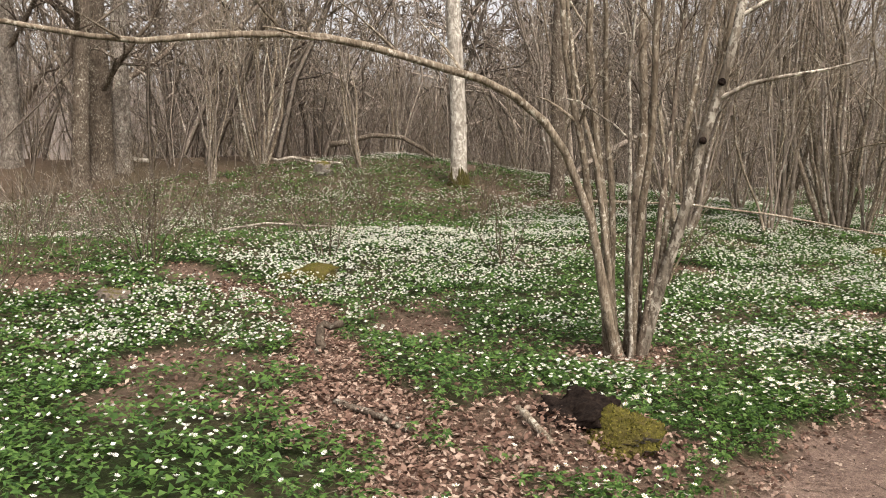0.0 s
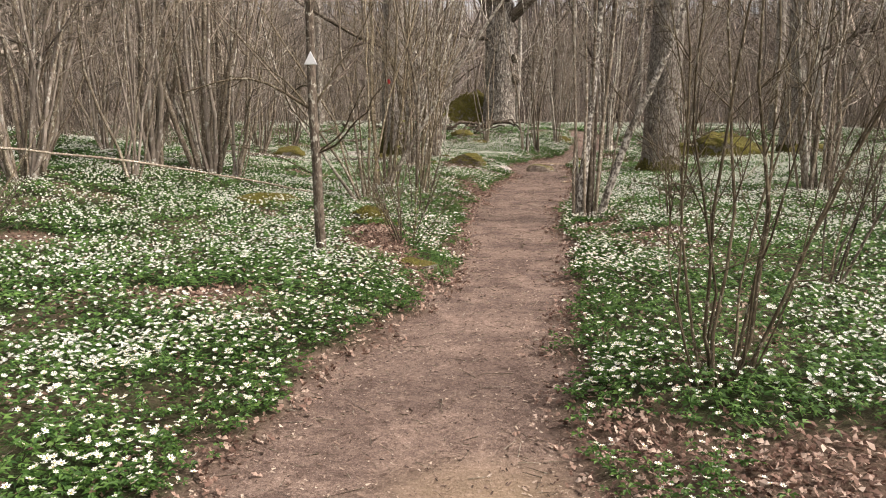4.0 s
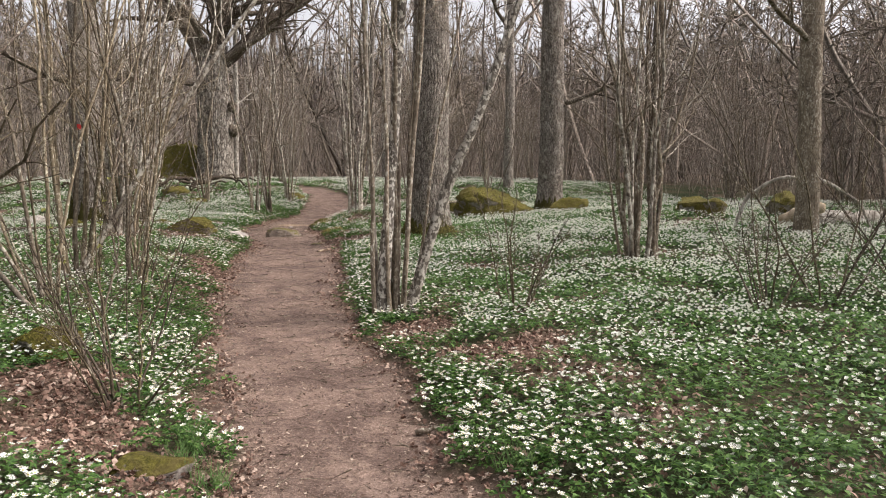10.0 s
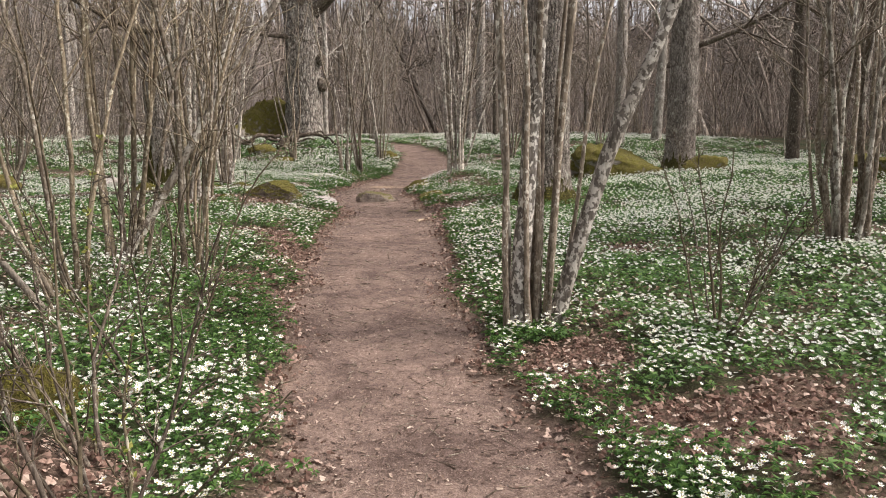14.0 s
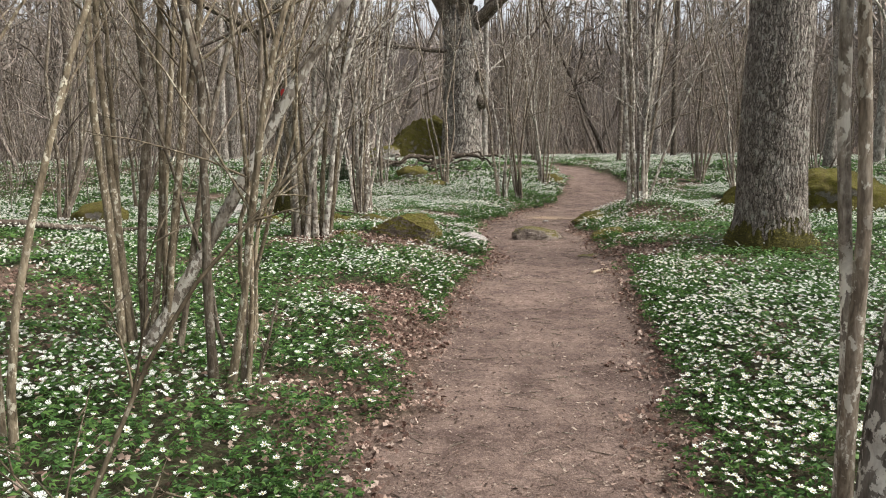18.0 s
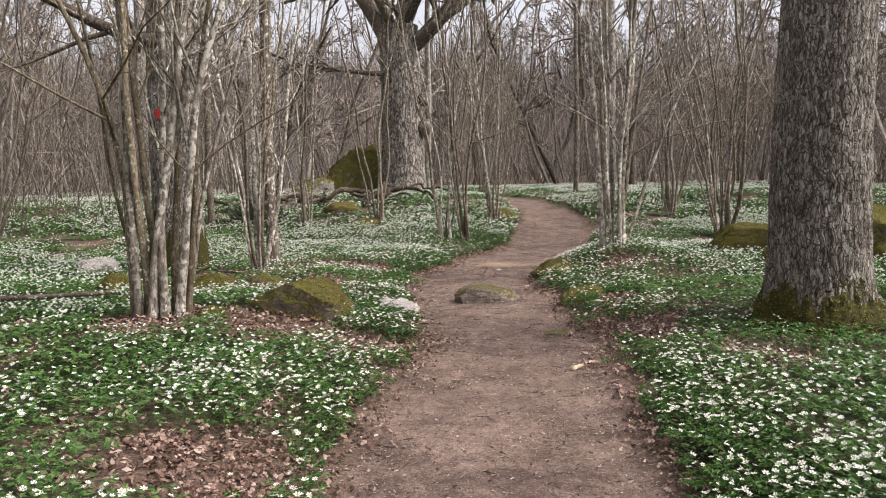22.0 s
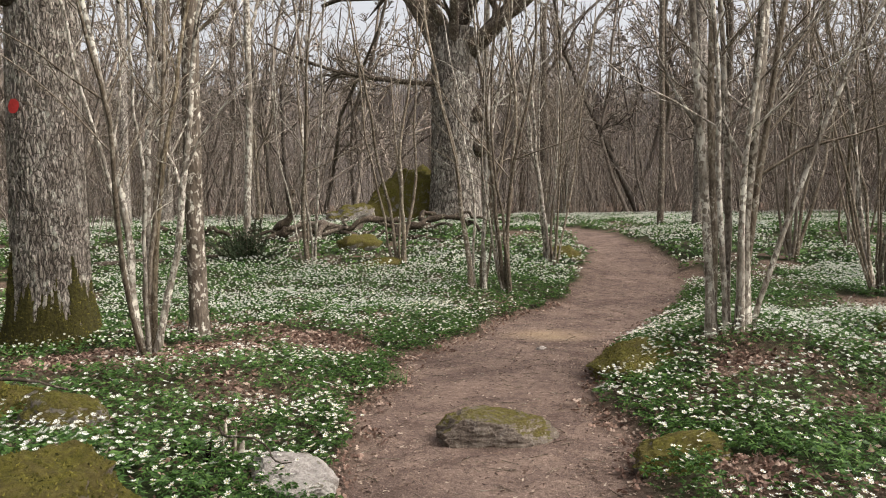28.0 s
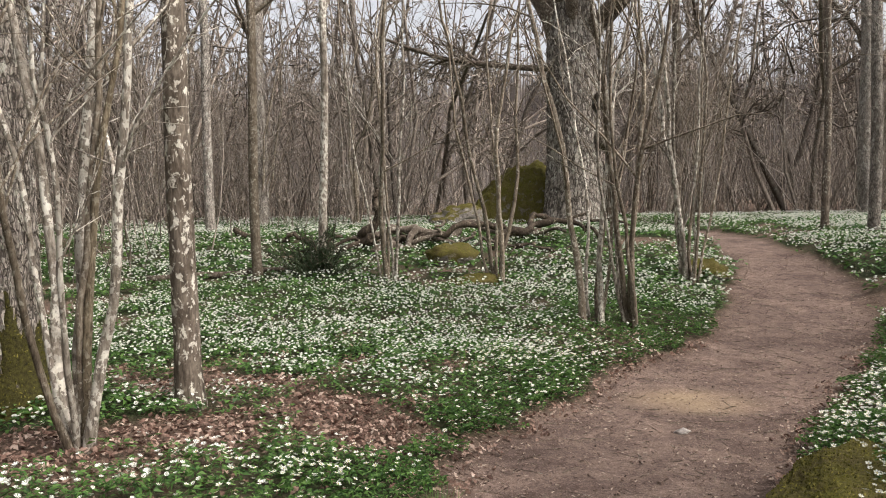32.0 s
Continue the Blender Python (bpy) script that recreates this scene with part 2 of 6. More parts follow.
def rock_material(name, moss, stops, lichen=0.4):
    """Stone with a weathered grain, pale lichen and a ragged cover of moss on its upper side; moss: how far it reaches."""
    m, nt, b = surface(name, 0.92, 0.2)
    v = stretch(nt, 1, 1, 1)
    fine, mid = noise_node(nt, 34, 8, 0.72, v, 0.4), noise_node(nt, 6, 6, 0.68, v, 0.6)
    stone = ramp_node(nt, math_node(nt, "ADD", math_node(nt, "MULTIPLY", fine, 0.55), math_node(nt, "MULTIPLY", mid, 0.45)), [(0.36, stops[0]), (0.5, stops[1]), (0.62, stops[2])])
    lich = ramp_node(nt, noise_node(nt, 11, 6, 0.7, v, 0.5), [(0.54, (0, 0, 0)), (0.62, (1, 1, 1))])
    stone = mix_node(nt, math_node(nt, "MULTIPLY", lich, lichen), stone, (0.5, 0.47, 0.42))
    fur = noise_node(nt, 38, 9, 0.82, v)
    green = ramp_node(nt, fur, [(0.34, (0.026, 0.025, 0.005)), (0.5, (0.1, 0.093, 0.016)), (0.66, (0.205, 0.182, 0.038))])
    brown = ramp_node(nt, noise_node(nt, 7, 6, 0.7, v, 0.6), [(0.4, (0, 0, 0)), (0.6, (1, 1, 1))])
    green = mix_node(nt, math_node(nt, "MULTIPLY", brown, 0.5), green, (0.12, 0.088, 0.042))
    geo = nt.nodes.new("ShaderNodeNewGeometry")
    sep = nt.nodes.new("ShaderNodeSeparateXYZ")
    nt.links.new(geo.outputs["Normal"], sep.inputs[0])
    cover = math_node(nt, "ADD", math_node(nt, "MULTIPLY", sep.outputs[2], 0.32), math_node(nt, "ADD", math_node(nt, "MULTIPLY", mid, 0.8), math_node(nt, "MULTIPLY", fine, 0.35)))
    mask = ramp_node(nt, math_node(nt, "ADD", cover, moss - 1.0), [(0.44, (0, 0, 0)), (0.54, (1, 1, 1))])
    nt.links.new(mix_node(nt, mask, stone, green), b.inputs["Base Color"])
    bump_node(nt, b, math_node(nt, "ADD", math_node(nt, "ADD", fine, math_node(nt, "MULTIPLY", mid, 2.0)), math_node(nt, "MULTIPLY", fur, 1.2)), 0.9, 0.016)
    return m


EARTHY = ((0.08, 0.062, 0.05), (0.2, 0.164, 0.133), (0.36, 0.312, 0.26))
GREYISH = ((0.1, 0.086, 0.076), (0.25, 0.222, 0.195), (0.45, 0.41, 0.365))
PALE = ((0.24, 0.212, 0.188), (0.5, 0.455, 0.412), (0.68, 0.64, 0.595))
ROCK_DIRTY = rock_material("earth-stained stone", 0.66, EARTHY, 0.2)
ROCK_CAPPED = rock_material("moss-capped stone", 0.9, EARTHY)
ROCK_MOSSY, ROCK_HALF, ROCK_BARE = rock_material("moss-covered stone", 0.98, GREYISH), rock_material("half-mossy stone", 0.8, GREYISH), rock_material("bare pale stone", 0.5, PALE)


def plain_material(name, a, c, scale, rough=0.8, bump=0.003, gloss=0.3):
    m, nt, b = surface(name, rough, gloss)
    f = noise_node(nt, scale, 5, 0.65, stretch(nt, 1, 1, 1))
    nt.links.new(ramp_node(nt, f, [(0.3, a), (0.7, c)]), b.inputs["Base Color"])
    bump_node(nt, b, f, 0.5, bump)
    return m


MOSS = plain_material("moss", (0.014, 0.013, 0.004), (0.085, 0.075, 0.016), 42, 0.95, 0.03)
SIGN_WHITE = plain_material("white painted metal", (0.7, 0.71, 0.72), (0.82, 0.83, 0.84), 30, 0.5)
SIGN_CREAM = plain_material("weathered cream board", (0.42, 0.36, 0.25), (0.62, 0.57, 0.45), 40, 0.7)
RED_PAINT = plain_material("red paint", (0.5, 0.03, 0.03), (0.7, 0.07, 0.06), 40, 0.6)
CUT_WOOD = plain_material("pale broken wood", (0.35, 0.26, 0.17), (0.6, 0.5, 0.37), 40, 0.85)
DEAD_WOOD = plain_material("rotten dark wood", (0.004, 0.003, 0.003), (0.035, 0.025, 0.02), 38, 1.0, 0.04, 0.08)


def ground_material():
    m, nt, b = surface("woodland soil", 0.95, 0.15)
    tc = nt.nodes.new("ShaderNodeTexCoord").outputs["Object"]
    at = nt.nodes.new("ShaderNodeAttribute")
    at.attribute_name = "cover"
    sep = nt.nodes.new("ShaderNodeSeparateColor")
    nt.links.new(at.outputs["Color"], sep.inputs[0])
    fine, mid, wide = noise_node(nt, 45, 6, 0.7, tc), noise_node(nt, 6, 4, 0.6, tc), noise_node(nt, 0.8, 3, 0.5, tc)
    dirt = ramp_node(nt, fine, [(0.3, (0.105, 0.073, 0.058)), (0.52, (0.205, 0.147, 0.119)), (0.75, (0.32, 0.24, 0.2))])
    damp = ramp_node(nt, noise_node(nt, 1.7, 5, 0.7, tc, 0.5), [(0.36, (0.58, 0.56, 0.56)), (0.62, (1.15, 1.15, 1.13))])
    dirt = mix_node(nt, 1.0, mix_node(nt, math_node(nt, "MULTIPLY", wide, 0.4), dirt, (0.245, 0.185, 0.152)), damp, "MULTIPLY")
    scuff = ramp_node(nt, noise_node(nt, 9, 6, 0.75, tc, 0.8), [(0.35, (0.68, 0.66, 0.66)), (0.65, (1.2, 1.2, 1.2))])
    dirt = mix_node(nt, 1.0, dirt, scuff, "MULTIPLY")
    grit = nt.nodes.new("ShaderNodeTexVoronoi")
    grit.inputs["Scale"].default_value = 48
    nt.links.new(tc, grit.inputs["Vector"])
    dirt = mix_node(nt, ramp_node(nt, grit.outputs["Distance"], [(0.1, (0.5, 0.5, 0.5)), (0.25, (0, 0, 0))]), dirt, (0.4, 0.325, 0.27))
    speck = ramp_node(nt, noise_node(nt, 150, 4, 0.75, tc), [(0.36, (0.55, 0.53, 0.53)), (0.5, (1, 1, 1)), (0.64, (1.5, 1.5, 1.5))])
    dirt = mix_node(nt, 1.0, dirt, speck, "MULTIPLY")
    sand = ramp_node(nt, fine, [(0.3, (0.3, 0.215, 0.13)), (0.7, (0.46, 0.35, 0.23))])
    leafy = ramp_node(nt, noise_node(nt, 24, 5, 0.75, tc, 1.2), [(0.3, (0.045, 0.031, 0.022)), (0.5, (0.13, 0.09, 0.066)), (0.72, (0.27, 0.19, 0.145))])
    # dark olive under anemones; gaps between leaves are deepened in this colour
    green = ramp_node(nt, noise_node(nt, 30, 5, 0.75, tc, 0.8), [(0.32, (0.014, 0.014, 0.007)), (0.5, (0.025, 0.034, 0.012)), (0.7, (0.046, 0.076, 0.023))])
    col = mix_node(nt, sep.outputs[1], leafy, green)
    col = mix_node(nt, sep.outputs[0], col, dirt)
    col = mix_node(nt, sep.outputs[2], col, sand)
    nt.links.new(col, b.inputs["Base Color"])
    bump_node(nt, b, math_node(nt, "ADD", fine, mid), 0.7, 0.025)
    return m


GROUND = ground_material()

# ---- shapes ----


def smooth01(v):
    v = np.clip(v, 0, 1)
    return v * v * (3 - 2 * v)


TABLE = np.random.default_rng(7).random((8, 256, 256))


def vnoise(x, y, size, seed=0, period=0):
    """Smooth random field from 0 to 1 with lumps of the given size; period: cells after which it repeats along x."""
    x, y = np.asarray(x, float) / size, np.asarray(y, float) / size
    i, j = np.floor(x).astype(int), np.floor(y).astype(int)
    u, v = smooth01(x - i), smooth01(y - j)
    a, b = (i % period, (i + 1) % period) if period else (i, i + 1)
    t = TABLE[seed % 8]
    k = 37 * seed
    f = lambda p, q: t[(p + k) % 256, (q + 3 * k) % 256]
    return (f(a, j) * (1 - u) + f(b, j) * u) * (1 - v) + (f(a, j + 1) * (1 - u) + f(b, j + 1) * u) * v


# The trodden path: distance along y, middle x, half its width.
TRAIL = np.array([(-30, 4, 0.9), (-6, 1.2, 0.9), (0, 0, 0.86), (4, -0.85, 0.85), (5, -0.86, 0.8), (6, -0.89, 0.69), (7, -0.78, 0.66), (8, -0.63, 0.58), (9, -0.47, 0.53),
                  (10, -0.41, 0.55), (11, -0.47, 0.6), (12, -0.51, 0.58), (13, -0.49, 0.62), (14, -0.49, 0.65), (15, -0.45, 0.7), (16, -0.37, 0.71), (17, -0.27, 0.73), (18, -0.19, 0.77),
                  (19, -0.11, 0.79), (20, 0.02, 0.76), (21, 0.11, 0.74), (22, 0.11, 0.76), (23, 0.04, 0.84), (24, -0.03, 0.89), (25, -0.01, 0.84), (26, 0.12, 0.82), (27, 0.41, 0.84),
                  (28, 0.75, 0.88), (29, 1.22, 0.88), (30, 1.6, 0.84), (31, 1.95, 0.82), (32, 2.14, 0.79), (33, 2.3, 0.73), (34, 2.36, 0.69), (36, 2.23, 0.62), (38, 2.1, 0.55),
                  (41, 1.85, 0.5), (46, 0.6, 0.5), (53, -3, 0.6), (68, -12, 0.6)])
SIDE = np.array([(-1.3, 2.2), (-2.52, 2.35), (-3.16, 2.55), (-4.1, 3.0), (-5.4, 3.72), (-6.4, 4.4), (-7.6, 4.75), (-10, 4.6)])


def trail_gap(x, y):
    """Distance to the edge of the path: negative on it."""
    c, w = np.interp(y, TRAIL[:, 0], TRAIL[:, 1]), np.interp(y, TRAIL[:, 0], TRAIL[:, 2])
    slope = (np.interp(y + 0.3, TRAIL[:, 0], TRAIL[:, 1]) - np.interp(y - 0.3, TRAIL[:, 0], TRAIL[:, 1])) / 0.6
    edge = 0.3 * (vnoise(x, y, 0.45, 3) - 0.5) + 0.16 * (vnoise(x, y, 0.14, 4) - 0.5)
    return np.abs(x - c) / np.sqrt(1 + slope**2) - w + edge


def side_gap(x, y):
    d = np.full(np.shape(x), 9.0)
    for (ax, ay), (bx, by) in zip(SIDE[:-1], SIDE[1:]):
        t = np.clip(((x - ax) * (bx - ax) + (y - ay) * (by - ay)) / ((bx - ax) ** 2 + (by - ay) ** 2), 0, 1)
        d = np.minimum(d, np.hypot(x - ax - t * (bx - ax), y - ay - t * (by - ay)))
    return d - 0.24 + 0.4 * (vnoise(x, y, 0.5, 5) - 0.5)


def lie(x, y):
    """Height of the ground without its small roughness."""
    x, y = np.asarray(x, float), np.asarray(y, float)
    up = 0.6 * y - 0.8 * x
    bank = (0.4 * smooth01((up - 7) / 7) + 1.8 * smooth01((up - 15) / 12)) * smooth01((-x - 3) / 4.5) * (1 - smooth01((y - 16) / 8))
    z = 0.03 + bank + np.minimum(0.8 * smooth01((y - 28) / 12), 0.67) - 0.08 * smooth01((y - 24) / 4) + 0.3 * smooth01((x - 2) / 6) * smooth01((y - 8) / 8) * (1 - smooth01((y - 25) / 9))
    z = z + 0.27 * np.exp(-(((x - 2.2) / 0.75) ** 2) - ((y - 25.2) / 1.4) ** 2) + 0.13 * np.exp(-(((x + 2.4) / 1.1) ** 2) - ((y - 21.2) / 1.3) ** 2)
    # the path is worn a little into the ground
    z = z + 0.14 * smooth01((np.abs(x - np.interp(y, TRAIL[:, 0], TRAIL[:, 1])) - np.interp(y, TRAIL[:, 0], TRAIL[:, 2]) + 0.1) / 1.2)
    return z


def land(x, y):
    x, y = np.asarray(x, float), np.asarray(y, float)
    off = smooth01((trail_gap(x, y) + 0.15) / 0.5)
    z = lie(x, y) - 0.045 * (1 - off) + off * (0.09 * (vnoise(x, y, 0.9, 1) - 0.5) + 0.05 * (vnoise(x, y, 0.33, 2) - 0.5))
    return z + 0.016 * (vnoise(x, y, 0.2, 6) - 0.5) + 0.01 * (vnoise(x, y, 0.11, 7) - 0.5)


LITTER_SPOTS = [(-5.28, 4.65, 0.6), (-3.33, 4.95, 0.5), (-5.72, 2.66, 0.6), (-2.51, 3.08, 0.8), (-2.63, 7.6, 0.5), (-10.36, 3.21, 0.8), (-5.28, 9.61, 0.5), (-1.77, 10, 0.55),
                (-1.96, 10.87, 0.6), (0.85, 5.0, 0.7), (0.2, 5.6, 0.3), (0.99, 11.19, 0.7), (0.64, 12.47, 0.55), (-1.24, 9.5, 0.4), (-1.56, 17.67, 0.5), (-2.83, 20.78, 0.7), (-1.86, 20.77, 0.6),
                (-1.03, 20.68, 0.4), (-3.19, 24.73, 0.8), (-2.52, 24.65, 0.55), (-1.64, 23.77, 0.45), (1.8, 19.67, 0.45), (3.04, 25.06, 0.5), (-1.55, 17.77, 0.7), (-2.6, 25.35, 0.75), (-1.86, 24.06, 0.35), (-1.52, 26.75, 0.4)]
WHITE_SPOTS = [(1.3, 15.9, 0.9), (1.5, 17.3, 0.9), (-9.0, 6.4, 1.6), (-8.6, 7.7, 1.6), (-6.9, 6.9, 1.3), (5.2, 13.6, 2.0), (6.8, 15.8, 2.2), (3.1, 12.2, 1.0), (3.4, 17.2, 1.4), (5.4, 18.6, 2.0), (-2.0, 29.4, 1.7), (-0.9, 28.7, 1.0), (-3.6, 29.0, 1.5), (-0.4, 31.5, 1.0), (-8.08, 8.77, 1.6), (-9.57, 8.29, 1.5), (-2.47, 6.83, 0.7), (-4.01, 8.81, 1.2), (-7.58, 5.34, 0.9), (-1.97, 8.93, 0.6), (-2.64, 6.05, 0.5), (0.83, 14.57, 0.6), (-1.21, 29.73, 1.2), (3.47, 14.34, 1.2),
               (1.28, 15.12, 0.7), (4.2, 14.48, 1.0), (1.35, 12.42, 0.5), (-1.45, 10.61, 0.35), (-1.82, 16.69, 0.5), (-0.71, 32.5, 1.5), (0.72, 16.15, 0.5), (-1.89, 19.21, 0.6), (1.09, 18.6, 0.6), (1.17, 16.55, 0.9),
               (-1.5, 31.77, 1.2), (-1.47, 15.86, 0.4), (-2.1, 30.19, 1.0), (3.97, 27.4, 1.0), (1.53, 21.77, 0.5), (1.32, 19.45, 0.5), (-2.9, 30.21, 1.2), (5.86, 31.32, 1.4), (2.33, 24.75, 0.4), (3.67, 36.25, 1.4),
               (-1.61, 27.06, 0.6), (0.16, 31.96, 1.0)]


GREEN_SPOTS = [(-1.43, 24.17, 1.2), (2.44, 22.78, 1.2), (-2.36, 23.96, 0.9)]

# greener places with few flowers
BARE_SPOTS = [(-16, 15, 3.5), (-4.31, 1.62, 2.6), (-11.85, 4.6, 2.6), (-13.4, 9.39, 3.0), (-1.9, 3.9, 0.9), (-4.1, 4.3, 1.3), (-5.2, 5.5, 0.9), (-12.5, 10.8, 2.6), (-2.0, 16.2, 1.0), (-5.06, 4.33, 0.8), (0.84, 5.5, 0.5), (2.44, 20.1, 0.9), (-2.56, 17.44, 1.1), (1.9, 9.4, 1.4), (-2.72, 4.73, 0.7), (2.3, 22.4, 1.2), (-3.4, 24.1, 1.1)]


def spots(x, y, some):
    f = np.zeros(np.shape(x))
    for a, b, r in some:
        f = np.maximum(f, 1 - np.hypot(x - a, y - b) / r)
    return f


def litter_share(x, y):
    """Where dry leaves cover the ground, 0 to 1."""
    f = smooth01(2.2 * (spots(x, y, LITTER_SPOTS) + 0.5 * (vnoise(x, y, 0.5, 2) - 0.5)))
    f = np.maximum(f, smooth01((vnoise(x, y, 1.5, 4) * 0.5 + vnoise(x, y, 0.45, 5) * 0.5 - 0.63) / 0.14) * (0.75 + 0.25 * smooth01(y - 12)))
    f = np.maximum(f, 0.9 * (1 - smooth01((trail_gap(x, y) + 0.04) / 0.2)))
    f = np.maximum(f, 1 - smooth01((side_gap(x, y) + 0.1) / 0.3))
    f = f * (1 - 0.25 * smooth01(2 * spots(x, y, GREEN_SPOTS)) * smooth01((trail_gap(x, y) - 0.15) / 0.3))
    f = f * (1 - 0.75 * smooth01(1.8 * spots(x, y, WHITE_SPOTS)) * smooth01((trail_gap(x, y) - 0.05) / 0.2))
    far = smooth01((np.abs(x + 1) - 17) / 8)
    return np.clip(np.maximum(f, far * 0.7), 0, 1)


def green_share(x, y):
    """Where anemones grow, 0 to 1."""
    g = (1 - litter_share(x, y)) * smooth01((trail_gap(x, y) + 0.02) / 0.18)
    g = g * (0.7 + 0.3 * smooth01((vnoise(x, y, 0.7, 6) - 0.25) / 0.35)) * (1 - 0.42 * smooth01((-x - 10) / 3))
    return g * (1 - smooth01((y - 52) / 10)) * smooth01((y + 12) / 3)


def flower_share(x, y):
    f = 0.3 + 0.85 * smooth01((vnoise(x, y, 1.3, 1) * 0.6 + vnoise(x, y, 0.35, 3) * 0.4 - 0.36) / 0.3)
    f = f * (1 - 0.8 * smooth01(1.5 * spots(x, y, BARE_SPOTS)))
    return np.clip(f + 0.9 * smooth01(1.6 * spots(x, y, WHITE_SPOTS)), 0, 1.8) * green_share(x, y)


def make_mesh(name, verts, faces, mat, smooth=True):
    """A mesh from an array of points and arrays of triangles or quads."""
    me = bpy.data.meshes.new(name)
    faces = [np.asarray(f, np.int32) for f in faces if len(f)]
    loops = np.concatenate([f.ravel() for f in faces])
    sizes = np.concatenate([np.full(len(f), f.shape[1], np.int32) for f in faces])
    me.vertices.add(len(verts))
    me.vertices.foreach_set("co", np.asarray(verts, np.float32).ravel())
    me.loops.add(len(loops))
    me.loops.foreach_set("vertex_index", loops)
    me.polygons.add(len(sizes))
    me.polygons.foreach_set("loop_start", np.concatenate([[0], np.cumsum(sizes)[:-1]]).astype(np.int32))
    me.polygons.foreach_set("use_smooth", np.full(len(sizes), smooth))
    me.update(calc_edges=True)
    me.materials.append(mat)
    return me


def part(name, shape, mat, parent, label="", smooth=True):
    ob = new(name, make_mesh(name, shape[0], shape[1], mat, smooth))
    ob.parent = parent
    return tagged(ob, label)


def thing(name, x, y, z, label, category, group="", turn=0):
    ob = new(name)
    ob.empty_display_size = 0.1
    ob.matrix_world = pose(x, y, z, 0, 0, turn)
    return tagged(ob, label, category, group)


def norm(v):
    return v / np.maximum(np.linalg.norm(v, axis=-1, keepdims=True), 1e-9)


def tubes(p, r, sides):
    """Tapered tubes along n lines of k points: points and quads."""
    n, k, _ = p.shape
    t = norm(np.gradient(p, axis=1))
    ref = np.where(np.abs(t[:, :1, 2:]) > 0.8, np.array([1.0, 0.13, 0]), np.array([0.1, 0.07, 1.0]))
    u = norm(np.cross(t, np.broadcast_to(ref, t.shape)))
    v = np.cross(t, u)
    a = np.arange(sides) * 2 * np.pi / sides
    ring = p[:, :, None] + r[:, :, None, None] * (u[:, :, None] * np.cos(a)[:, None] + v[:, :, None] * np.sin(a)[:, None])
    ids = np.arange(n * k * sides).reshape(n, k, sides)
    nxt = np.roll(ids, -1, 2)
    quads = np.stack([ids[:, :-1], nxt[:, :-1], nxt[:, 1:], ids[:, 1:]], -1).reshape(-1, 4)
    return ring.reshape(-1, 3), quads


def cones(a, b, r):
    """Three-sided spikes from a to b."""
    n = len(a)
    d = norm(b - a)
    u = norm(np.cross(d, np.array([0.31, 0.17, 0.93])))
    v = np.cross(d, u)
    ring = [a + r[:, None] * (u * math.cos(q) + v * math.sin(q)) for q in (0, 2.09, 4.19)]
    verts = np.stack([*ring, b], 1).reshape(-1, 3)
    ids = np.arange(n)[:, None] * 4
    return verts, np.concatenate([ids + f for f in ((0, 1, 3), (1, 2, 3), (2, 0, 3))])


def slivers(a, b, r, rng):
    """Fine far twigs: one thin blade each."""
    w = norm(np.cross(b - a, rng.normal(0, 1, a.shape))) * r[:, None]
    return np.stack([a - w, a + w, b], 1).reshape(-1, 3), np.arange(len(a) * 3).reshape(-1, 3)


def grow(start, way, length, k, rng, wobble=0.08, lift=0.0):
    p, d = [start], norm(way)
    for _ in range(k - 1):
        d = norm(d + rng.normal(0, wobble, d.shape) + np.array([0, 0, lift]))
        p.append(p[-1] + d * (length / (k - 1))[:, None])
    return np.stack(p, 1)


def sprout(p, r, count, rng, low=0.3, reach=(0.25, 0.55), spread=(0.35, 0.9), lift=0.25):
    """Starts, ways, lengths and radii of side branches on tubes."""
    n, k, _ = p.shape
    i = np.repeat(np.arange(n), count)
    u = rng.uniform(low, 0.96, len(i)) * (k - 1)
    j = np.minimum(u.astype(int), k - 2)
    f = (u - j)[:, None]
    s = p[i, j] * (1 - f) + p[i, j + 1] * f
    along = norm(p[i, j + 1] - p[i, j])
    out = norm(np.cross(along, rng.normal(0, 1, (len(i), 3))))
    a = rng.uniform(*spread, len(i))[:, None]
    way = norm(along * np.cos(a) + out * np.sin(a) + np.array([0, 0, lift]))
    total = np.linalg.norm(np.diff(p, axis=1), axis=2).sum(1)[i]
    length = total * (1.1 - u / (k - 1)) * rng.uniform(*reach, len(i))
    rad = (r[i, j] * (1 - f[:, 0]) + r[i, j + 1] * f[:, 0]) * rng.uniform(0.35, 0.6, len(i))
    return s, way, length, rad


def join(shapes):
    verts, faces, base = [], [], 0
    for v, f in shapes:
        verts.append(v)
        faces.append(f + base)
        base += len(v)
    return np.concatenate(verts), faces


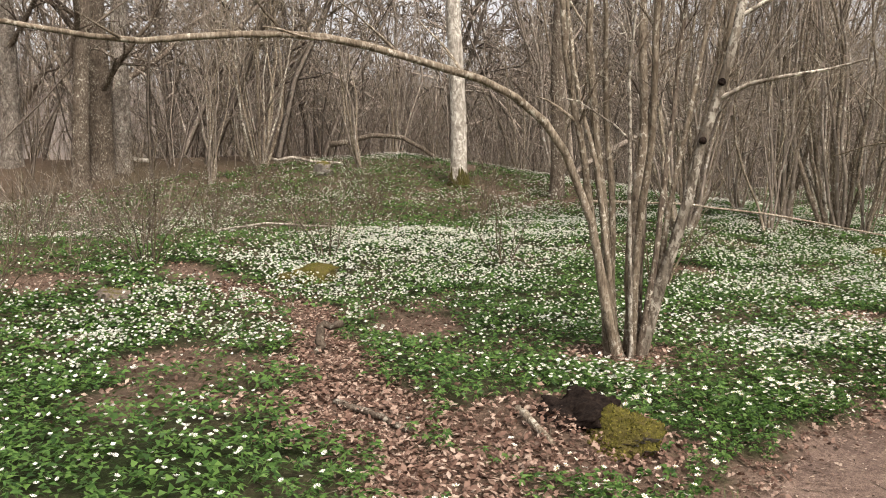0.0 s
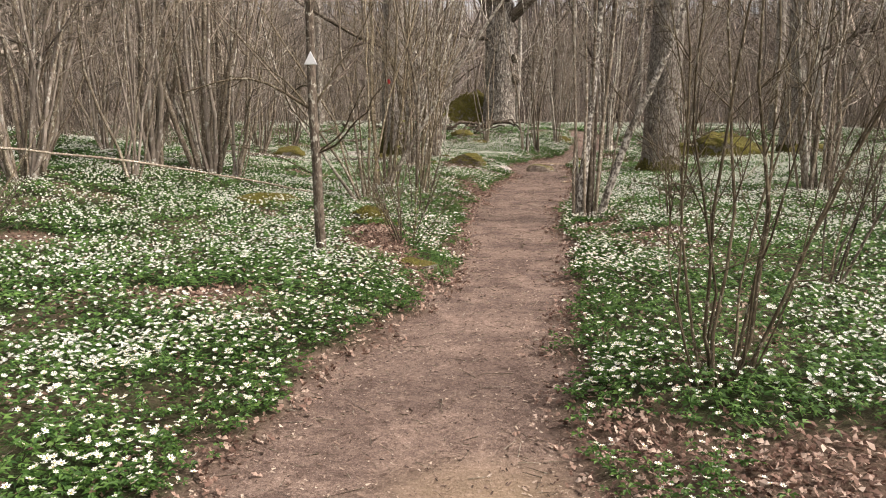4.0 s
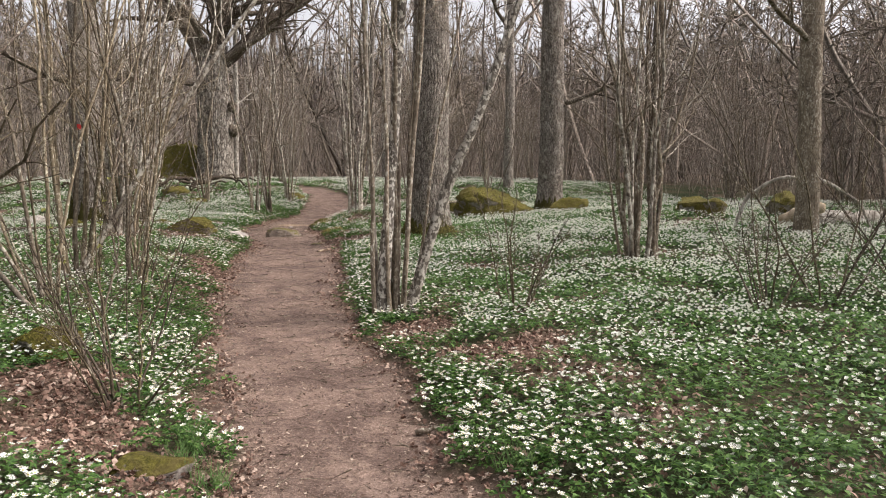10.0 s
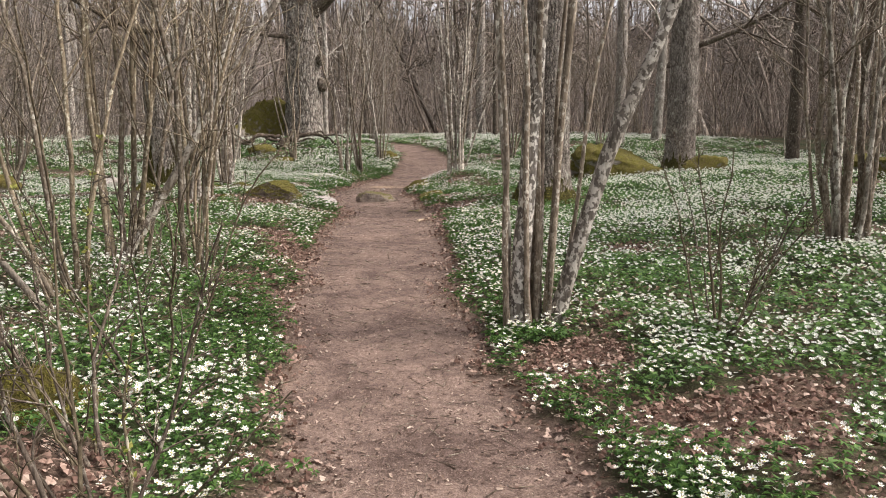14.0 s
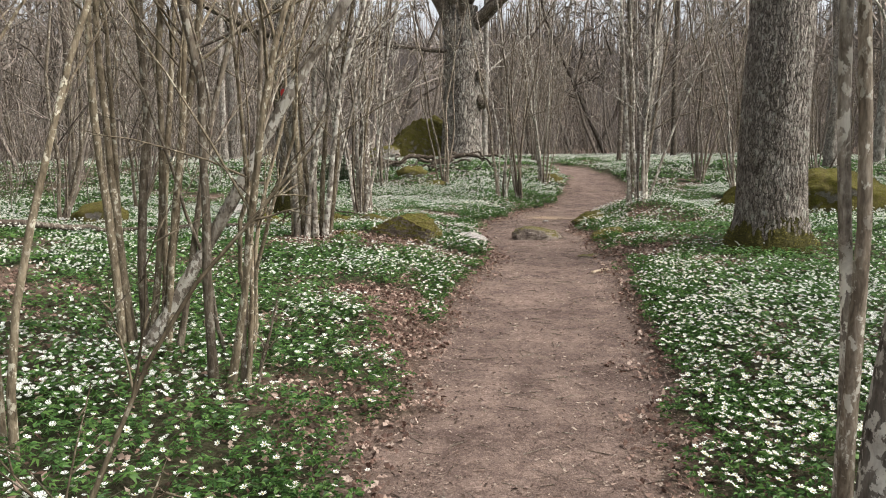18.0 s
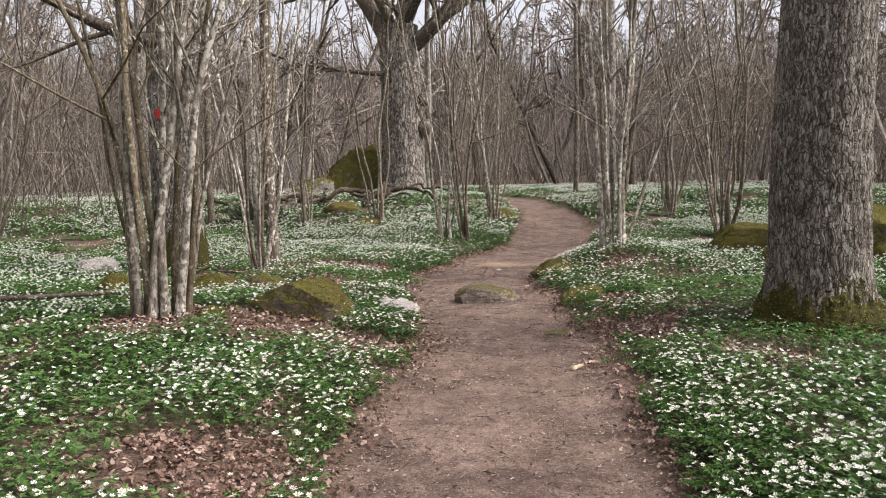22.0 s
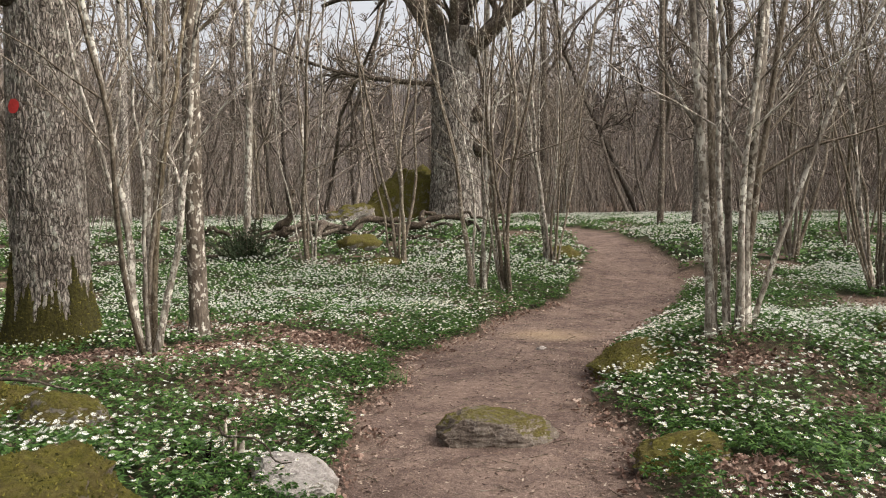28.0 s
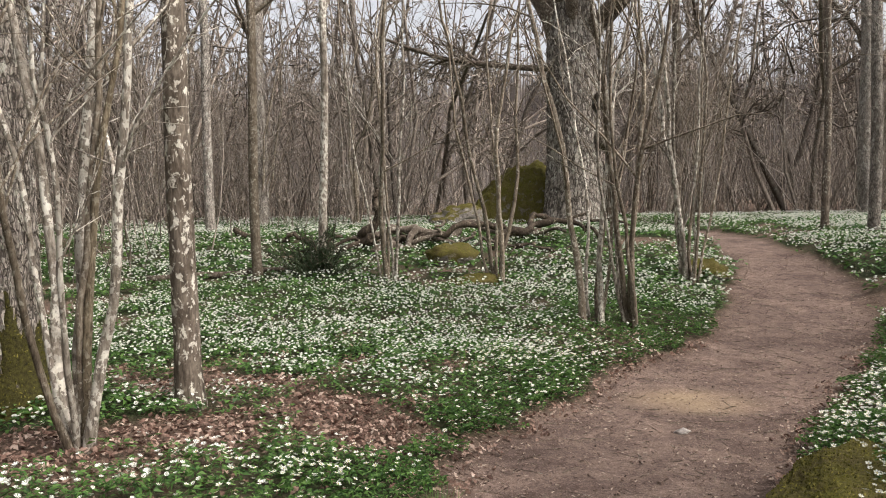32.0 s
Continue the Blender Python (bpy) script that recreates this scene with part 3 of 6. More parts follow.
def twig_shapes(p, r, rng, count=7, sub=5, low=0.3, fine=3, reach=(0.2, 0.45), sides=4, wobble=0.16, whole=False):
    """Side branches with their twigs on a set of stems: one shape for each branch, or all joined."""
    s, w, l, rad = sprout(p, r, count, rng, low, reach, (0.35, 1.15), 0.18)
    n = len(s)
    bp = grow(s, w, l, 5, rng, wobble, 0.02)
    br = np.maximum(rad, 0.003)[:, None] * np.linspace(1, 0.35, 5)
    tv, tf = tubes(bp, br, sides)
    s2, w2, l2, r2 = sprout(bp, br, sub, rng, 0.15, (0.25, 0.65), (0.4, 1.1), 0.1)
    end = s2 + w2 * l2[:, None] + rng.normal(0, 0.03, s2.shape)
    cv, cf = cones(s2, end, np.maximum(r2, 0.0032))
    i = np.repeat(np.arange(len(s2)), fine)
    s3 = s2[i] + (end - s2)[i] * rng.uniform(0.2, 0.9, len(i))[:, None]
    w3 = norm(w2[i] + rng.normal(0, 0.6, (len(i), 3)))
    tip = s3 + w3 * (l2[i] * rng.uniform(0.25, 0.7, len(i)))[:, None]
    dv, df = slivers(s3, tip, np.full(len(i), 0.003), rng) if whole else cones(s3, tip, np.full(len(i), 0.002))
    if whole:
        return join([(tv, tf), (cv, cf), (dv, df)])
    tv, cv, dv = tv.reshape(n, -1, 3), cv.reshape(n, -1, 3), dv.reshape(n, -1, 3)
    tq = tf.reshape(n, -1, 4)[0]
    k = lambda v: np.concatenate([np.arange(v.shape[1] // 4)[:, None] * 4 + f for f in ((0, 1, 3), (1, 2, 3), (2, 0, 3))])
    return [join([(tv[q], tq), (cv[q], k(cv)), (dv[q], k(dv))]) for q in range(n)]


def stem_line(az, tilt, length, bend, base, k, rng, wobble=0.05):
    """One stem: leaves the ground at tilt degrees from upright towards az and turns over by bend degrees on its way; bend may be a list of shares and tilts."""
    p, a = [np.array(base, float)], radians(az)
    drift = rng.normal(0, wobble, 2)
    for i in range(k - 1):
        q = radians(np.interp(i / (k - 1), [b[0] for b in bend], [b[1] for b in bend]) if isinstance(bend, list) else tilt + bend * (i / (k - 1)) ** 1.2)
        drift = drift * 0.6 + rng.normal(0, wobble, 2)
        d = np.array([math.sin(q) * math.cos(a) + drift[0], math.sin(q) * math.sin(a) + drift[1], math.cos(q)])
        p.append(p[-1] + d / np.linalg.norm(d) * length / (k - 1))
    return np.array(p)


def coppice(name, x, y, stems, seed, label, category="hazel", group="", mats=(BARK_HAZEL,), count=7, sub=5, fine=3, k=14, sides=7, low=0.25, spread=0.12, tip=0.3, whole=False, wobble=0.085, reach=(0.2, 0.5)):
    """A many-stemmed bush: every stem a part with its branches under it; far ones keep their fine branches joined. stems: az, tilt, length, radius, bend and, if given, which bark and where its foot stands."""
    rng = np.random.default_rng(seed)
    ob = thing(name, x, y, float(land(x, y)) - 0.03, label, category, group)
    lines, radii = [], []
    for az, tilt, length, radius, bend, *bark in stems:
        d = rng.uniform(0.3, 1) * spread
        foot = bark[1] if len(bark) > 1 else (math.cos(radians(az)) * d, math.sin(radians(az)) * d)
        p = stem_line(az, tilt, length, bend, (*foot, -0.02), k, rng, wobble)
        r = radius * np.linspace(1, tip, k) * (1 + rng.uniform(-0.1, 0.1, k))
        r[0] *= 1.25
        lines.append(p)
        radii.append(r)
        mat = mats[bark[0] if bark else rng.integers(len(mats))]
        stem = part("stem", (lambda s: (s[0], [s[1]]))(tubes(p[None], r[None], sides)), mat, ob)
        if count and not whole:
            for shape in twig_shapes(p[None], r[None], rng, count, sub, low, fine, reach):
                part("branch", shape, mat, stem)
    if count and whole:
        tagged(part("twig_spray", twig_shapes(np.array(lines), np.array(radii), rng, count, sub, low, fine, reach, 3, 0.16, True), mats[0], ob), kind="stuff")
    return ob


def fan(n, seed, height=(3.5, 5.5), radius=(0.014, 0.035), tilt=(2, 16), bend=(-4, 18)):
    rng = np.random.default_rng(seed)
    return [(rng.uniform(0, 360), rng.uniform(*tilt), rng.uniform(*height), rng.uniform(*radius), rng.uniform(*bend)) for _ in range(n)]


# ---- the ground ----


def make_ground():
    grade = lambda a, b, n: np.geomspace(a, b, n)
    xs = np.concatenate([-grade(20, 420, 22)[::-1], np.arange(-19.5, -7.2, 0.35), np.arange(-7, 7.01, 0.13), np.arange(7.3, 19.6, 0.35), grade(20, 420, 22)])
    ys = np.concatenate([-grade(3, 400, 22)[::-1], np.arange(-2.7, 30, 0.13), np.arange(30, 46, 0.2), np.arange(46.4, 64, 0.6), grade(65, 420, 18)])
    gx, gy = np.meshgrid(xs, ys)
    gz = land(gx, gy)
    ids = np.arange(gx.size).reshape(gx.shape)
    quads = np.stack([ids[:-1, :-1], ids[:-1, 1:], ids[1:, 1:], ids[1:, :-1]], -1).reshape(-1, 4)
    me = make_mesh("ground", np.stack([gx, gy, gz], -1).reshape(-1, 3), [quads], GROUND)
    dirt = np.maximum(1 - smooth01((trail_gap(gx, gy) + 0.1) / 0.2), 0.2 * (1 - smooth01((side_gap(gx, gy) + 0.2) / 0.2)))
    sand = (0.55 + 0.6 * vnoise(gx, gy, 0.16, 5)) * np.maximum(0.6 * smooth01(1.1 * (1 - np.hypot(gx + 0.49, gy - 5.08) / 0.62)), 0.8 * smooth01(1.2 * (1 - np.hypot((gx - 0.6) / 1.3, gy - 27.8) / 0.55)))
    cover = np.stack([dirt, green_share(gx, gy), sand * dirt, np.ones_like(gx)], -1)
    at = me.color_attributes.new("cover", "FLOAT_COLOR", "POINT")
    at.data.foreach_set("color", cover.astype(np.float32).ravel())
    tagged(new("ground", me), "woodland floor with a trodden brown dirt path", "ground", "", "structure")


make_ground()

# ---- oaks and other trunks ----


def trunk_shape(height, radius, seed, flare=0.5, lean=(0.0, 0.0), top=0.72, ridges=0.03, sides=56, step=0.05, wave=0.02, plate=0.06, flake=(0.06, 0.08)):
    """A trunk of upright bark plates parted by cracks, with a flared foot and root bulges; also the share of crack at each point."""
    z = np.concatenate([np.arange(-0.12, min(height, 3.3), step), np.arange(min(height, 3.3), height, step * 2.5)])
    a = np.arange(sides) * 2 * np.pi / sides
    gz, ga = np.meshgrid(z, a, indexing="ij")
    cols = max(8, int(2 * np.pi * radius / plate))
    u = ga / (2 * np.pi) * cols
    u = u + (0.9 * (vnoise(u * 0.05, gz, 0.07, seed, 0) - 0.5) + 0.7 * (vnoise(u * 0.05, gz, 0.16, seed + 5, 0) - 0.5)) * np.sin(ga / 2) ** 0.3 + 0.9 * (vnoise(gz, gz * 0, 0.35, seed + 1) - 0.5)
    c = np.floor(u) % cols
    f = u - np.floor(u)
    tall = flake[0] + flake[1] * TABLE[1][(c.astype(int) * 7 + seed) % 256, 3]
    row = gz / tall + 9 * TABLE[2][(c.astype(int) * 5 + seed) % 256, 9] + 0.35 * vnoise(u, gz, 0.05, seed + 2)
    g = row - np.floor(row)
    bulk = TABLE[3][c.astype(int) % 256, np.floor(row).astype(int) % 256]
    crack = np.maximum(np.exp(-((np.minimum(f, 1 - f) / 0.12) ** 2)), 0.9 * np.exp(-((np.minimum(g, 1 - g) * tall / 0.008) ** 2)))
    r = radius * (1 - (1 - top) * np.clip(gz / height, 0, 1)) + ridges * (0.35 * bulk - 0.6 * crack + 0.35 * (f - 0.5) * (bulk - 0.4) + 0.3 * vnoise(u * 3, gz, 0.03, seed + 4))
    roots = 0.6 + 0.8 * (0.5 + 0.5 * np.cos(ga * 5 + seed)) * vnoise(ga * 2, gz * 0, 1.0, seed + 3)
    r = r + radius * flare * roots * np.exp(-np.clip(gz + 0.1, 0, 9) / 0.2)
    wx = lean[0] * gz + wave * np.sin(gz * 1.3 + seed)
    wy = lean[1] * gz + wave * np.cos(gz * 1.1 + seed * 2)
    verts = np.stack([wx + r * np.cos(ga), wy + r * np.sin(ga), gz], -1).reshape(-1, 3)
    ids = np.arange(gz.size).reshape(gz.shape)
    nxt = np.roll(ids, -1, 1)
    return verts, [np.stack([ids[:-1], nxt[:-1], nxt[1:], ids[1:]], -1).reshape(-1, 4)], crack.ravel()


def moss_skirt(radius, seed, flare, high, sides=110):
    z = np.linspace(-0.1, high * 2.4, 26)
    a = np.arange(sides) * 2 * np.pi / sides
    gz, ga = np.meshgrid(z, a, indexing="ij")
    roots = 0.6 + 0.8 * (0.5 + 0.5 * np.cos(ga * 5 + seed)) * vnoise(ga * 2, gz * 0, 1.0, seed + 3)
    ragged = high * (0.3 + 1.5 * vnoise(np.cos(ga) * 2 + 9, np.sin(ga) * 2 + 9, 0.45, seed) ** 1.5 + 0.8 * vnoise(np.cos(ga) * 2 + 9, np.sin(ga) * 2 + 9, 0.12, seed + 1))
    fluff = 0.02 * vnoise(ga * radius, gz, 0.02, seed + 2)
    r = radius + radius * flare * roots * np.exp(-np.clip(gz + 0.1, 0, 9) / 0.2) + 0.03 * (1 - smooth01((gz - ragged * 0.5) / (ragged * 0.6))) - 0.035 * smooth01((gz - ragged) / 0.05) + fluff
    verts = np.stack([r * np.cos(ga), r * np.sin(ga), gz], -1).reshape(-1, 3)
    ids = np.arange(gz.size).reshape(gz.shape)
    nxt = np.roll(ids, -1, 1)
    return verts, [np.stack([ids[:-1], nxt[:-1], nxt[1:], ids[1:]], -1).reshape(-1, 4)]


def add_limbs(ob, limbs, mat, seed, count=8, sub=6, fine=3, sway=0.13):
    """limbs: foot (x, y, z), az, tilt, length, radius, bend."""
    rng = np.random.default_rng(seed)
    for foot, az, tilt, length, radius, bend in limbs:
        p = stem_line(az, tilt, length, bend, foot, 18, rng, sway)
        r = radius * np.linspace(1, 0.3, 18)
        limb = part("limb", (lambda s: (s[0], [s[1]]))(tubes(p[None], r[None], 9)), mat, ob)
        for shape in twig_shapes(p[None], r[None], rng, count, sub, 0.15, fine, (0.3, 0.6), 5, 0.22):
            part("branch", shape, mat, limb)


def tree(name, x, y, height, radius, label, seed, mat=BARK_OAK, flare=0.45, lean=(0, 0), moss=0.0, limbs=(), ridges=0.03, category="tree", sides=56, step=0.05, top=0.72, twigs=8, flake=(0.06, 0.08)):
    ob = thing(name, x, y, float(lie(x, y)), label, category)
    verts, faces, crack = trunk_shape(height, radius, seed, flare, lean, top, ridges, sides, step, flake=flake)
    trunk = part("trunk", (verts, faces), mat, ob)
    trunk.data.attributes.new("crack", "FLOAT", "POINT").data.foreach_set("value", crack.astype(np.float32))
    if moss:
        part("moss", moss_skirt(radius, seed, flare, moss), MOSS, ob, "olive-green moss round the foot")
    if limbs:
        add_limbs(ob, limbs, BARK_DARK if mat in (BARK_OAK, BARK_RIDGED, BARK_OLD) else mat, seed, twigs)
    return ob


near_oak = tree("oak_tree", 2.72, 20.85, 6.5, 0.4, "stout oak with deeply furrowed grey bark beside the path", 3, moss=0.17, flare=0.6, ridges=0.022, sides=230, step=0.02, flake=(0.1, 0.16),
                limbs=[((0.15, 0, 4.6), 20, 35, 3, 0.09, 20), ((-0.1, 0, 5.6), 170, 30, 3, 0.09, 20), ((0, 0.1, 6.2), 80, 15, 3, 0.12, 10)])
tree("oak_tree", 6.75, 24.6, 8.5, 0.31, "dark straight oak standing behind a mossy mound", 5, flare=0.4, ridges=0.03, sides=80, step=0.06, moss=0.2,
     limbs=[((0.2, 0, 2.6), -35, 72, 3.2, 0.07, -25), ((0.1, 0.1, 6), 10, 40, 3, 0.1, 20), ((-0.1, 0, 7), 180, 40, 3, 0.1, 20)])
marked = tree("oak_tree", -4.2, 25.8, 7.5, 0.345, "thick oak with ridged bark and a red paint mark", 8, BARK_RIDGED, moss=0.42, flare=0.5, ridges=0.028, sides=230, step=0.024, flake=(0.14, 0.22),
              limbs=[((-0.1, -0.2, 3.2), 200, 70, 3, 0.1, -20), ((0.2, -0.1, 5), -20, 40, 3.5, 0.12, 15), ((-0.1, 0.1, 6), 140, 35, 3.5, 0.12, 15)])
great = tree("oak_tree", -1.7, 44.6, 5.0, 0.66, "great old oak with heavy crooked limbs", 12, BARK_OLD, flare=0.35, ridges=0.05, sides=120, step=0.05, top=0.8, twigs=22,
             limbs=[((-0.15, -0.1, 3.9), 190, 30, 7, 0.3, 22), ((0.15, 0, 4.1), 5, 48, 7, 0.25, 8), ((0.05, 0.1, 4.5), 60, 10, 6, 0.3, 25), ((-0.3, -0.3, 3.5), 205, 88, 4.5, 0.08, -18),
                    ((0, -0.3, 4.3), 270, 35, 4, 0.15, 35), ((0.3, -0.2, 4.4), 330, 60, 5, 0.14, -5), ((-0.2, 0.1, 4.6), 130, 25, 6, 0.2, 20), ((0.1, 0, 4.7), 100, 20, 6, 0.16, 10), ((-0.1, 0, 4.6), 230, 45, 6, 0.14, 0), ((0, 0, 4.8), 340, 38, 6, 0.15, 5)])


def blob(radius, seed, rough=0.3, sub=3, squash=(1, 1, 1), size=0.5, cuts=0, planes=()):
    """A lumpy stone; cuts: how many flat faces are struck off it by chance, planes: ways and distances of those that are known."""
    bm = bmesh.new()
    bmesh.ops.create_icosphere(bm, subdivisions=sub, radius=1)
    rng = np.random.default_rng(seed)
    faces = [(Vector(norm(rng.normal(0, 1, 3))), rng.uniform(0.5, 0.8)) for _ in range(cuts)] + [(Vector(n).normalized(), d) for n, d in planes]
    for v in bm.verts:
        p = v.co.copy()
        for n, d in faces:
            p -= n * max(0.0, p.dot(n) - d) * 0.95
        q = p * (1.0 / size) + Vector((seed * 3.1, seed * 1.7, seed * 0.9))
        d = 1 + rough * (noise.noise(q * 0.6) * 1.1 + 0.5 * noise.noise(q * 1.5) + 0.28 * noise.noise(q * 3.4) + 0.2 * (0.5 - abs(noise.noise(q * 5.5)))) + 0.05 * abs(noise.noise(q * 2.6)) + 0.035 * noise.noise(q * 6.5) + 0.022 * noise.noise(q * 14)
        v.co = Vector((p.x * squash[0], p.y * squash[1], p.z * squash[2])) * radius * d
    verts = np.array([v.co[:] for v in bm.verts])
    faces = np.array([[v.index for v in f.verts] for f in bm.faces])
    bm.free()
    return verts, [faces]


burr = part("burr", blob(0.16, 4, 0.4, 3, (1, 0.8, 1.2)), BARK_DARK, great, "dark swollen burr")
burr.location = (0.62, -0.35, 2.75)
burr = part("burr", blob(0.19, 6, 0.4, 3, (1, 0.8, 1.1)), BARK_DARK, great, "dark swollen burr")
burr.location = (0.68, -0.3, 1.9)


def red_mark(ob, az, z, radius, lean=(0, 0)):
    """A painted blaze that follows the trunk's round."""
    rows, cols = 9, 9
    gz, gu = np.meshgrid(np.linspace(-0.065, 0.065, rows), np.linspace(-1, 1, cols), indexing="ij")
    half = 0.06 * np.sqrt(np.clip(1 - (gz / 0.07) ** 2, 0.02, 1)) * (1 + 0.25 * (vnoise(gz + 3, gu, 0.05, 3) - 0.5))
    a = radians(az) + gu * half / radius
    r = radius + 0.004 + 0.004 * vnoise(gu, gz, 0.03, 2)
    verts = np.stack([r * np.cos(a), r * np.sin(a), z + gz], -1).reshape(-1, 3)
    ids = np.arange(gz.size).reshape(gz.shape)
    part("paint_mark", (verts, [np.stack([ids[:-1, :-1], ids[:-1, 1:], ids[1:, 1:], ids[1:, :-1]], -1).reshape(-1, 4)]), RED_PAINT, ob, "round red trail mark painted on bark")


great.matrix_world = great.matrix_world @ Matrix.Scale(1.25, 4)
red_mark(marked, -104, 2.22, 0.358)

tree("slim_tree", -2.95, 26.25, 6.5, 0.092, "slender tree with blotched grey-brown bark", 15, BARK_BLOTCH, 0.5, ridges=0.012, sides=24, step=0.1, category="tree",
     limbs=[((0, 0, 2.9), 120, 40, 2.5, 0.03, -15), ((0, 0, 3.6), 300, 35, 2, 0.03, -10), ((0, 0, 4.4), 30, 30, 2, 0.03, 0)])
tree("slim_tree", -5.6, 32.6, 7.5, 0.075, "slender straight tree with reddish grey bark", 16, BARK_HAZEL, 0.4, ridges=0.01, sides=18, step=0.12, limbs=[((0, 0, 4), 20, 40, 3, 0.04, 0), ((0, 0, 5), 190, 40, 3, 0.04, 0)])
tree("slim_tree", -4.9, 33.6, 7.5, 0.065, "slender grey tree among anemones", 17, BARK_PALE, 0.4, (0.02, 0), sides=18, step=0.12, ridges=0.01, limbs=[((0, 0, 4), 60, 40, 3, 0.04, 0), ((0, 0, 5), 250, 40, 3, 0.04, 0)])
tree("pale_tree", -14.7, 14.6, 9, 0.21, "pale grey smooth-barked tree on the slope", 18, BARK_BIRCH, 0.5, (-0.02, 0), ridges=0.015, sides=28, step=0.1, moss=0.2, limbs=[((0, 0, 5), 20, 40, 3, 0.06, 0), ((0, 0, 6), 190, 40, 3, 0.06, 0)])
tree("dark_tree", -12.2, 15.4, 8, 0.17, "dark lichen-flecked trunk on the slope", 19, BARK_DARK, 0.5, (0.03, 0), sides=24, step=0.1, ridges=0.015, limbs=[((0, 0, 4), 20, 40, 3, 0.06, 0), ((0, 0, 5), 190, 40, 3, 0.06, 0)])
for n, (x, y, r) in enumerate([(-21.5, 8.2, 0.3), (-22, 8.9, 0.24), (-20.6, 7.3, 0.2), (-25, 7, 0.28)]):
    tree("dark_tree", x, y, 9, r, "dark rough trunk on top of the slope", 24 + n, (BARK_DARK, BARK_OAK)[n % 2], 0.4, ((-0.06, 0.03, 0.1, -0.03)[n], 0.02), sides=26, step=0.12, ridges=0.03,
         limbs=[((0, 0, 2.2), 20 + 80 * n, 55, 3.5, 0.09, -15), ((0, 0, 3.2), 200 + 60 * n, 50, 3.5, 0.09, -10), ((0, 0, 5), 90 * n, 40, 3, 0.08, 0)], twigs=12)
tree("dark_tree", 7.5, 16.2, 8, 0.17, "dark grey trunk beside fallen timber", 20, BARK_HAZEL, 0.45, (0.0, 0), sides=28, step=0.1, ridges=0.02, limbs=[((0, 0, 2.9), 200, 70, 2.5, 0.05, -30), ((0, 0, 5), 20, 40, 3, 0.06, 0)])
tree("dark_tree", 11.16, 16.51, 9, 0.33, "broad grey-black trunk in the thicket", 21, BARK_OAK, 0.4, (0.02, 0), sides=36, step=0.1, ridges=0.03, limbs=[((0, 0, 4), 200, 50, 3, 0.1, -10), ((0, 0, 5), 20, 40, 3, 0.1, 0)])
tree("pale_tree", 11.4, 36.8, 9, 0.18, "pale blotched birch far off in the wood", 23, BARK_BIRCH, 0.4, (0.03, 0), ridges=0.015, sides=20, step=0.12, limbs=[((0.1, 0, 4), 200, 45, 3, 0.05, 0), ((0.15, 0, 6), 20, 35, 3, 0.05, 0)])
tree("pale_tree", -0.75, 46, 8, 0.125, "pale grey tree close behind the great oak", 22, BARK_BIRCH, 0.4, (0.01, 0), ridges=0.012, sides=20, step=0.12, limbs=[((0, 0, 3.5), 20, 45, 3, 0.04, 0), ((0, 0, 5), 200, 35, 3, 0.04, 0)])
for n, (x, y, r) in enumerate([(3.85, 39, 0.075), (4.55, 38.2, 0.11), (7, 45, 0.12), (-9.5, 38, 0.11), (-12.3, 33.45, 0.2), (9.48, 35.58, 0.2), (11.92, 28.72, 0.18), (-10.8, 43.22, 0.22), (1.5, 54, 0.2), (7.5, 51, 0.25)]):
    tree("dark_tree", x, y, 9, r, "dark slim trunk standing far back in the wood", 30 + n, (BARK_DARK, BARK_OAK)[n % 2], 0.35, sides=18, step=0.15, ridges=0.012,
         limbs=[((0, 0, 4 + n % 3), 40 * n, 45, 3.5, r * 0.4, -5), ((0, 0, 5.5), 40 * n + 170, 40, 3.5, r * 0.4, 0)])

# ---- stones ----


def moss_fuzz(ob, seed, count, high=0.016):
    """Short moss tips standing on the upper faces of a stone."""
    rng = np.random.default_rng(seed)
    me = ob.data
    co = np.array([v.co[:] for v in me.vertices])
    tri = np.array([q.vertices[:] for q in me.polygons])
    n = np.cross(co[tri[:, 1]] - co[tri[:, 0]], co[tri[:, 2]] - co[tri[:, 0]])
    area = np.linalg.norm(n, axis=1)
    up = n[:, 2] / np.maximum(area, 1e-9)
    w = area * smooth01((up + 0.1 + 0.5 * vnoise(co[tri[:, 0], 0] + 7, co[tri[:, 0], 1] + 7, 0.12, seed)) / 0.9)
    i = rng.choice(len(tri), count, p=w / w.sum())
    a, b = rng.random((count, 1)), rng.random((count, 1))
    a, b = np.where(a + b > 1, 1 - a, a), np.where(a + b > 1, 1 - b, b)
    q = co[tri[i, 0]] * (1 - a - b) + co[tri[i, 1]] * a + co[tri[i, 2]] * b
    way = norm(n[i] / np.maximum(area[i], 1e-9)[:, None] + rng.normal(0, 0.6, (count, 3)) + np.array([0, 0, 0.3]))
    v, f = cones(q - way * 0.004, q + way * rng.uniform(0.4, 1, count)[:, None] * high, rng.uniform(0.004, 0.009, count))
    tagged(part("moss", (v, [f]), MOSS_TIPS, ob, "short olive-green moss"), kind="stuff")


def rock(name, x, y, size, mat, seed, label, turn=0, sink=0.35, rough=0.3, sub=4, category="stone", z=None, cuts=5, planes=()):
    ob = tagged(new(name, make_mesh(name, *blob(1, seed, rough, sub, size, 0.5, cuts, planes), mat)), label, category)
    ob.matrix_world = pose(x, y, (float(land(x, y)) if z is None else z) + size[2] * (1 - 2 * sink), 0, 0, turn)
    if mat in (ROCK_MOSSY, ROCK_CAPPED) and y < 29 and abs(x) < 6:
        moss_fuzz(ob, seed, int((2600 if mat is ROCK_MOSSY else 1500) * min(1, 1.5 * max(size))))
    return ob


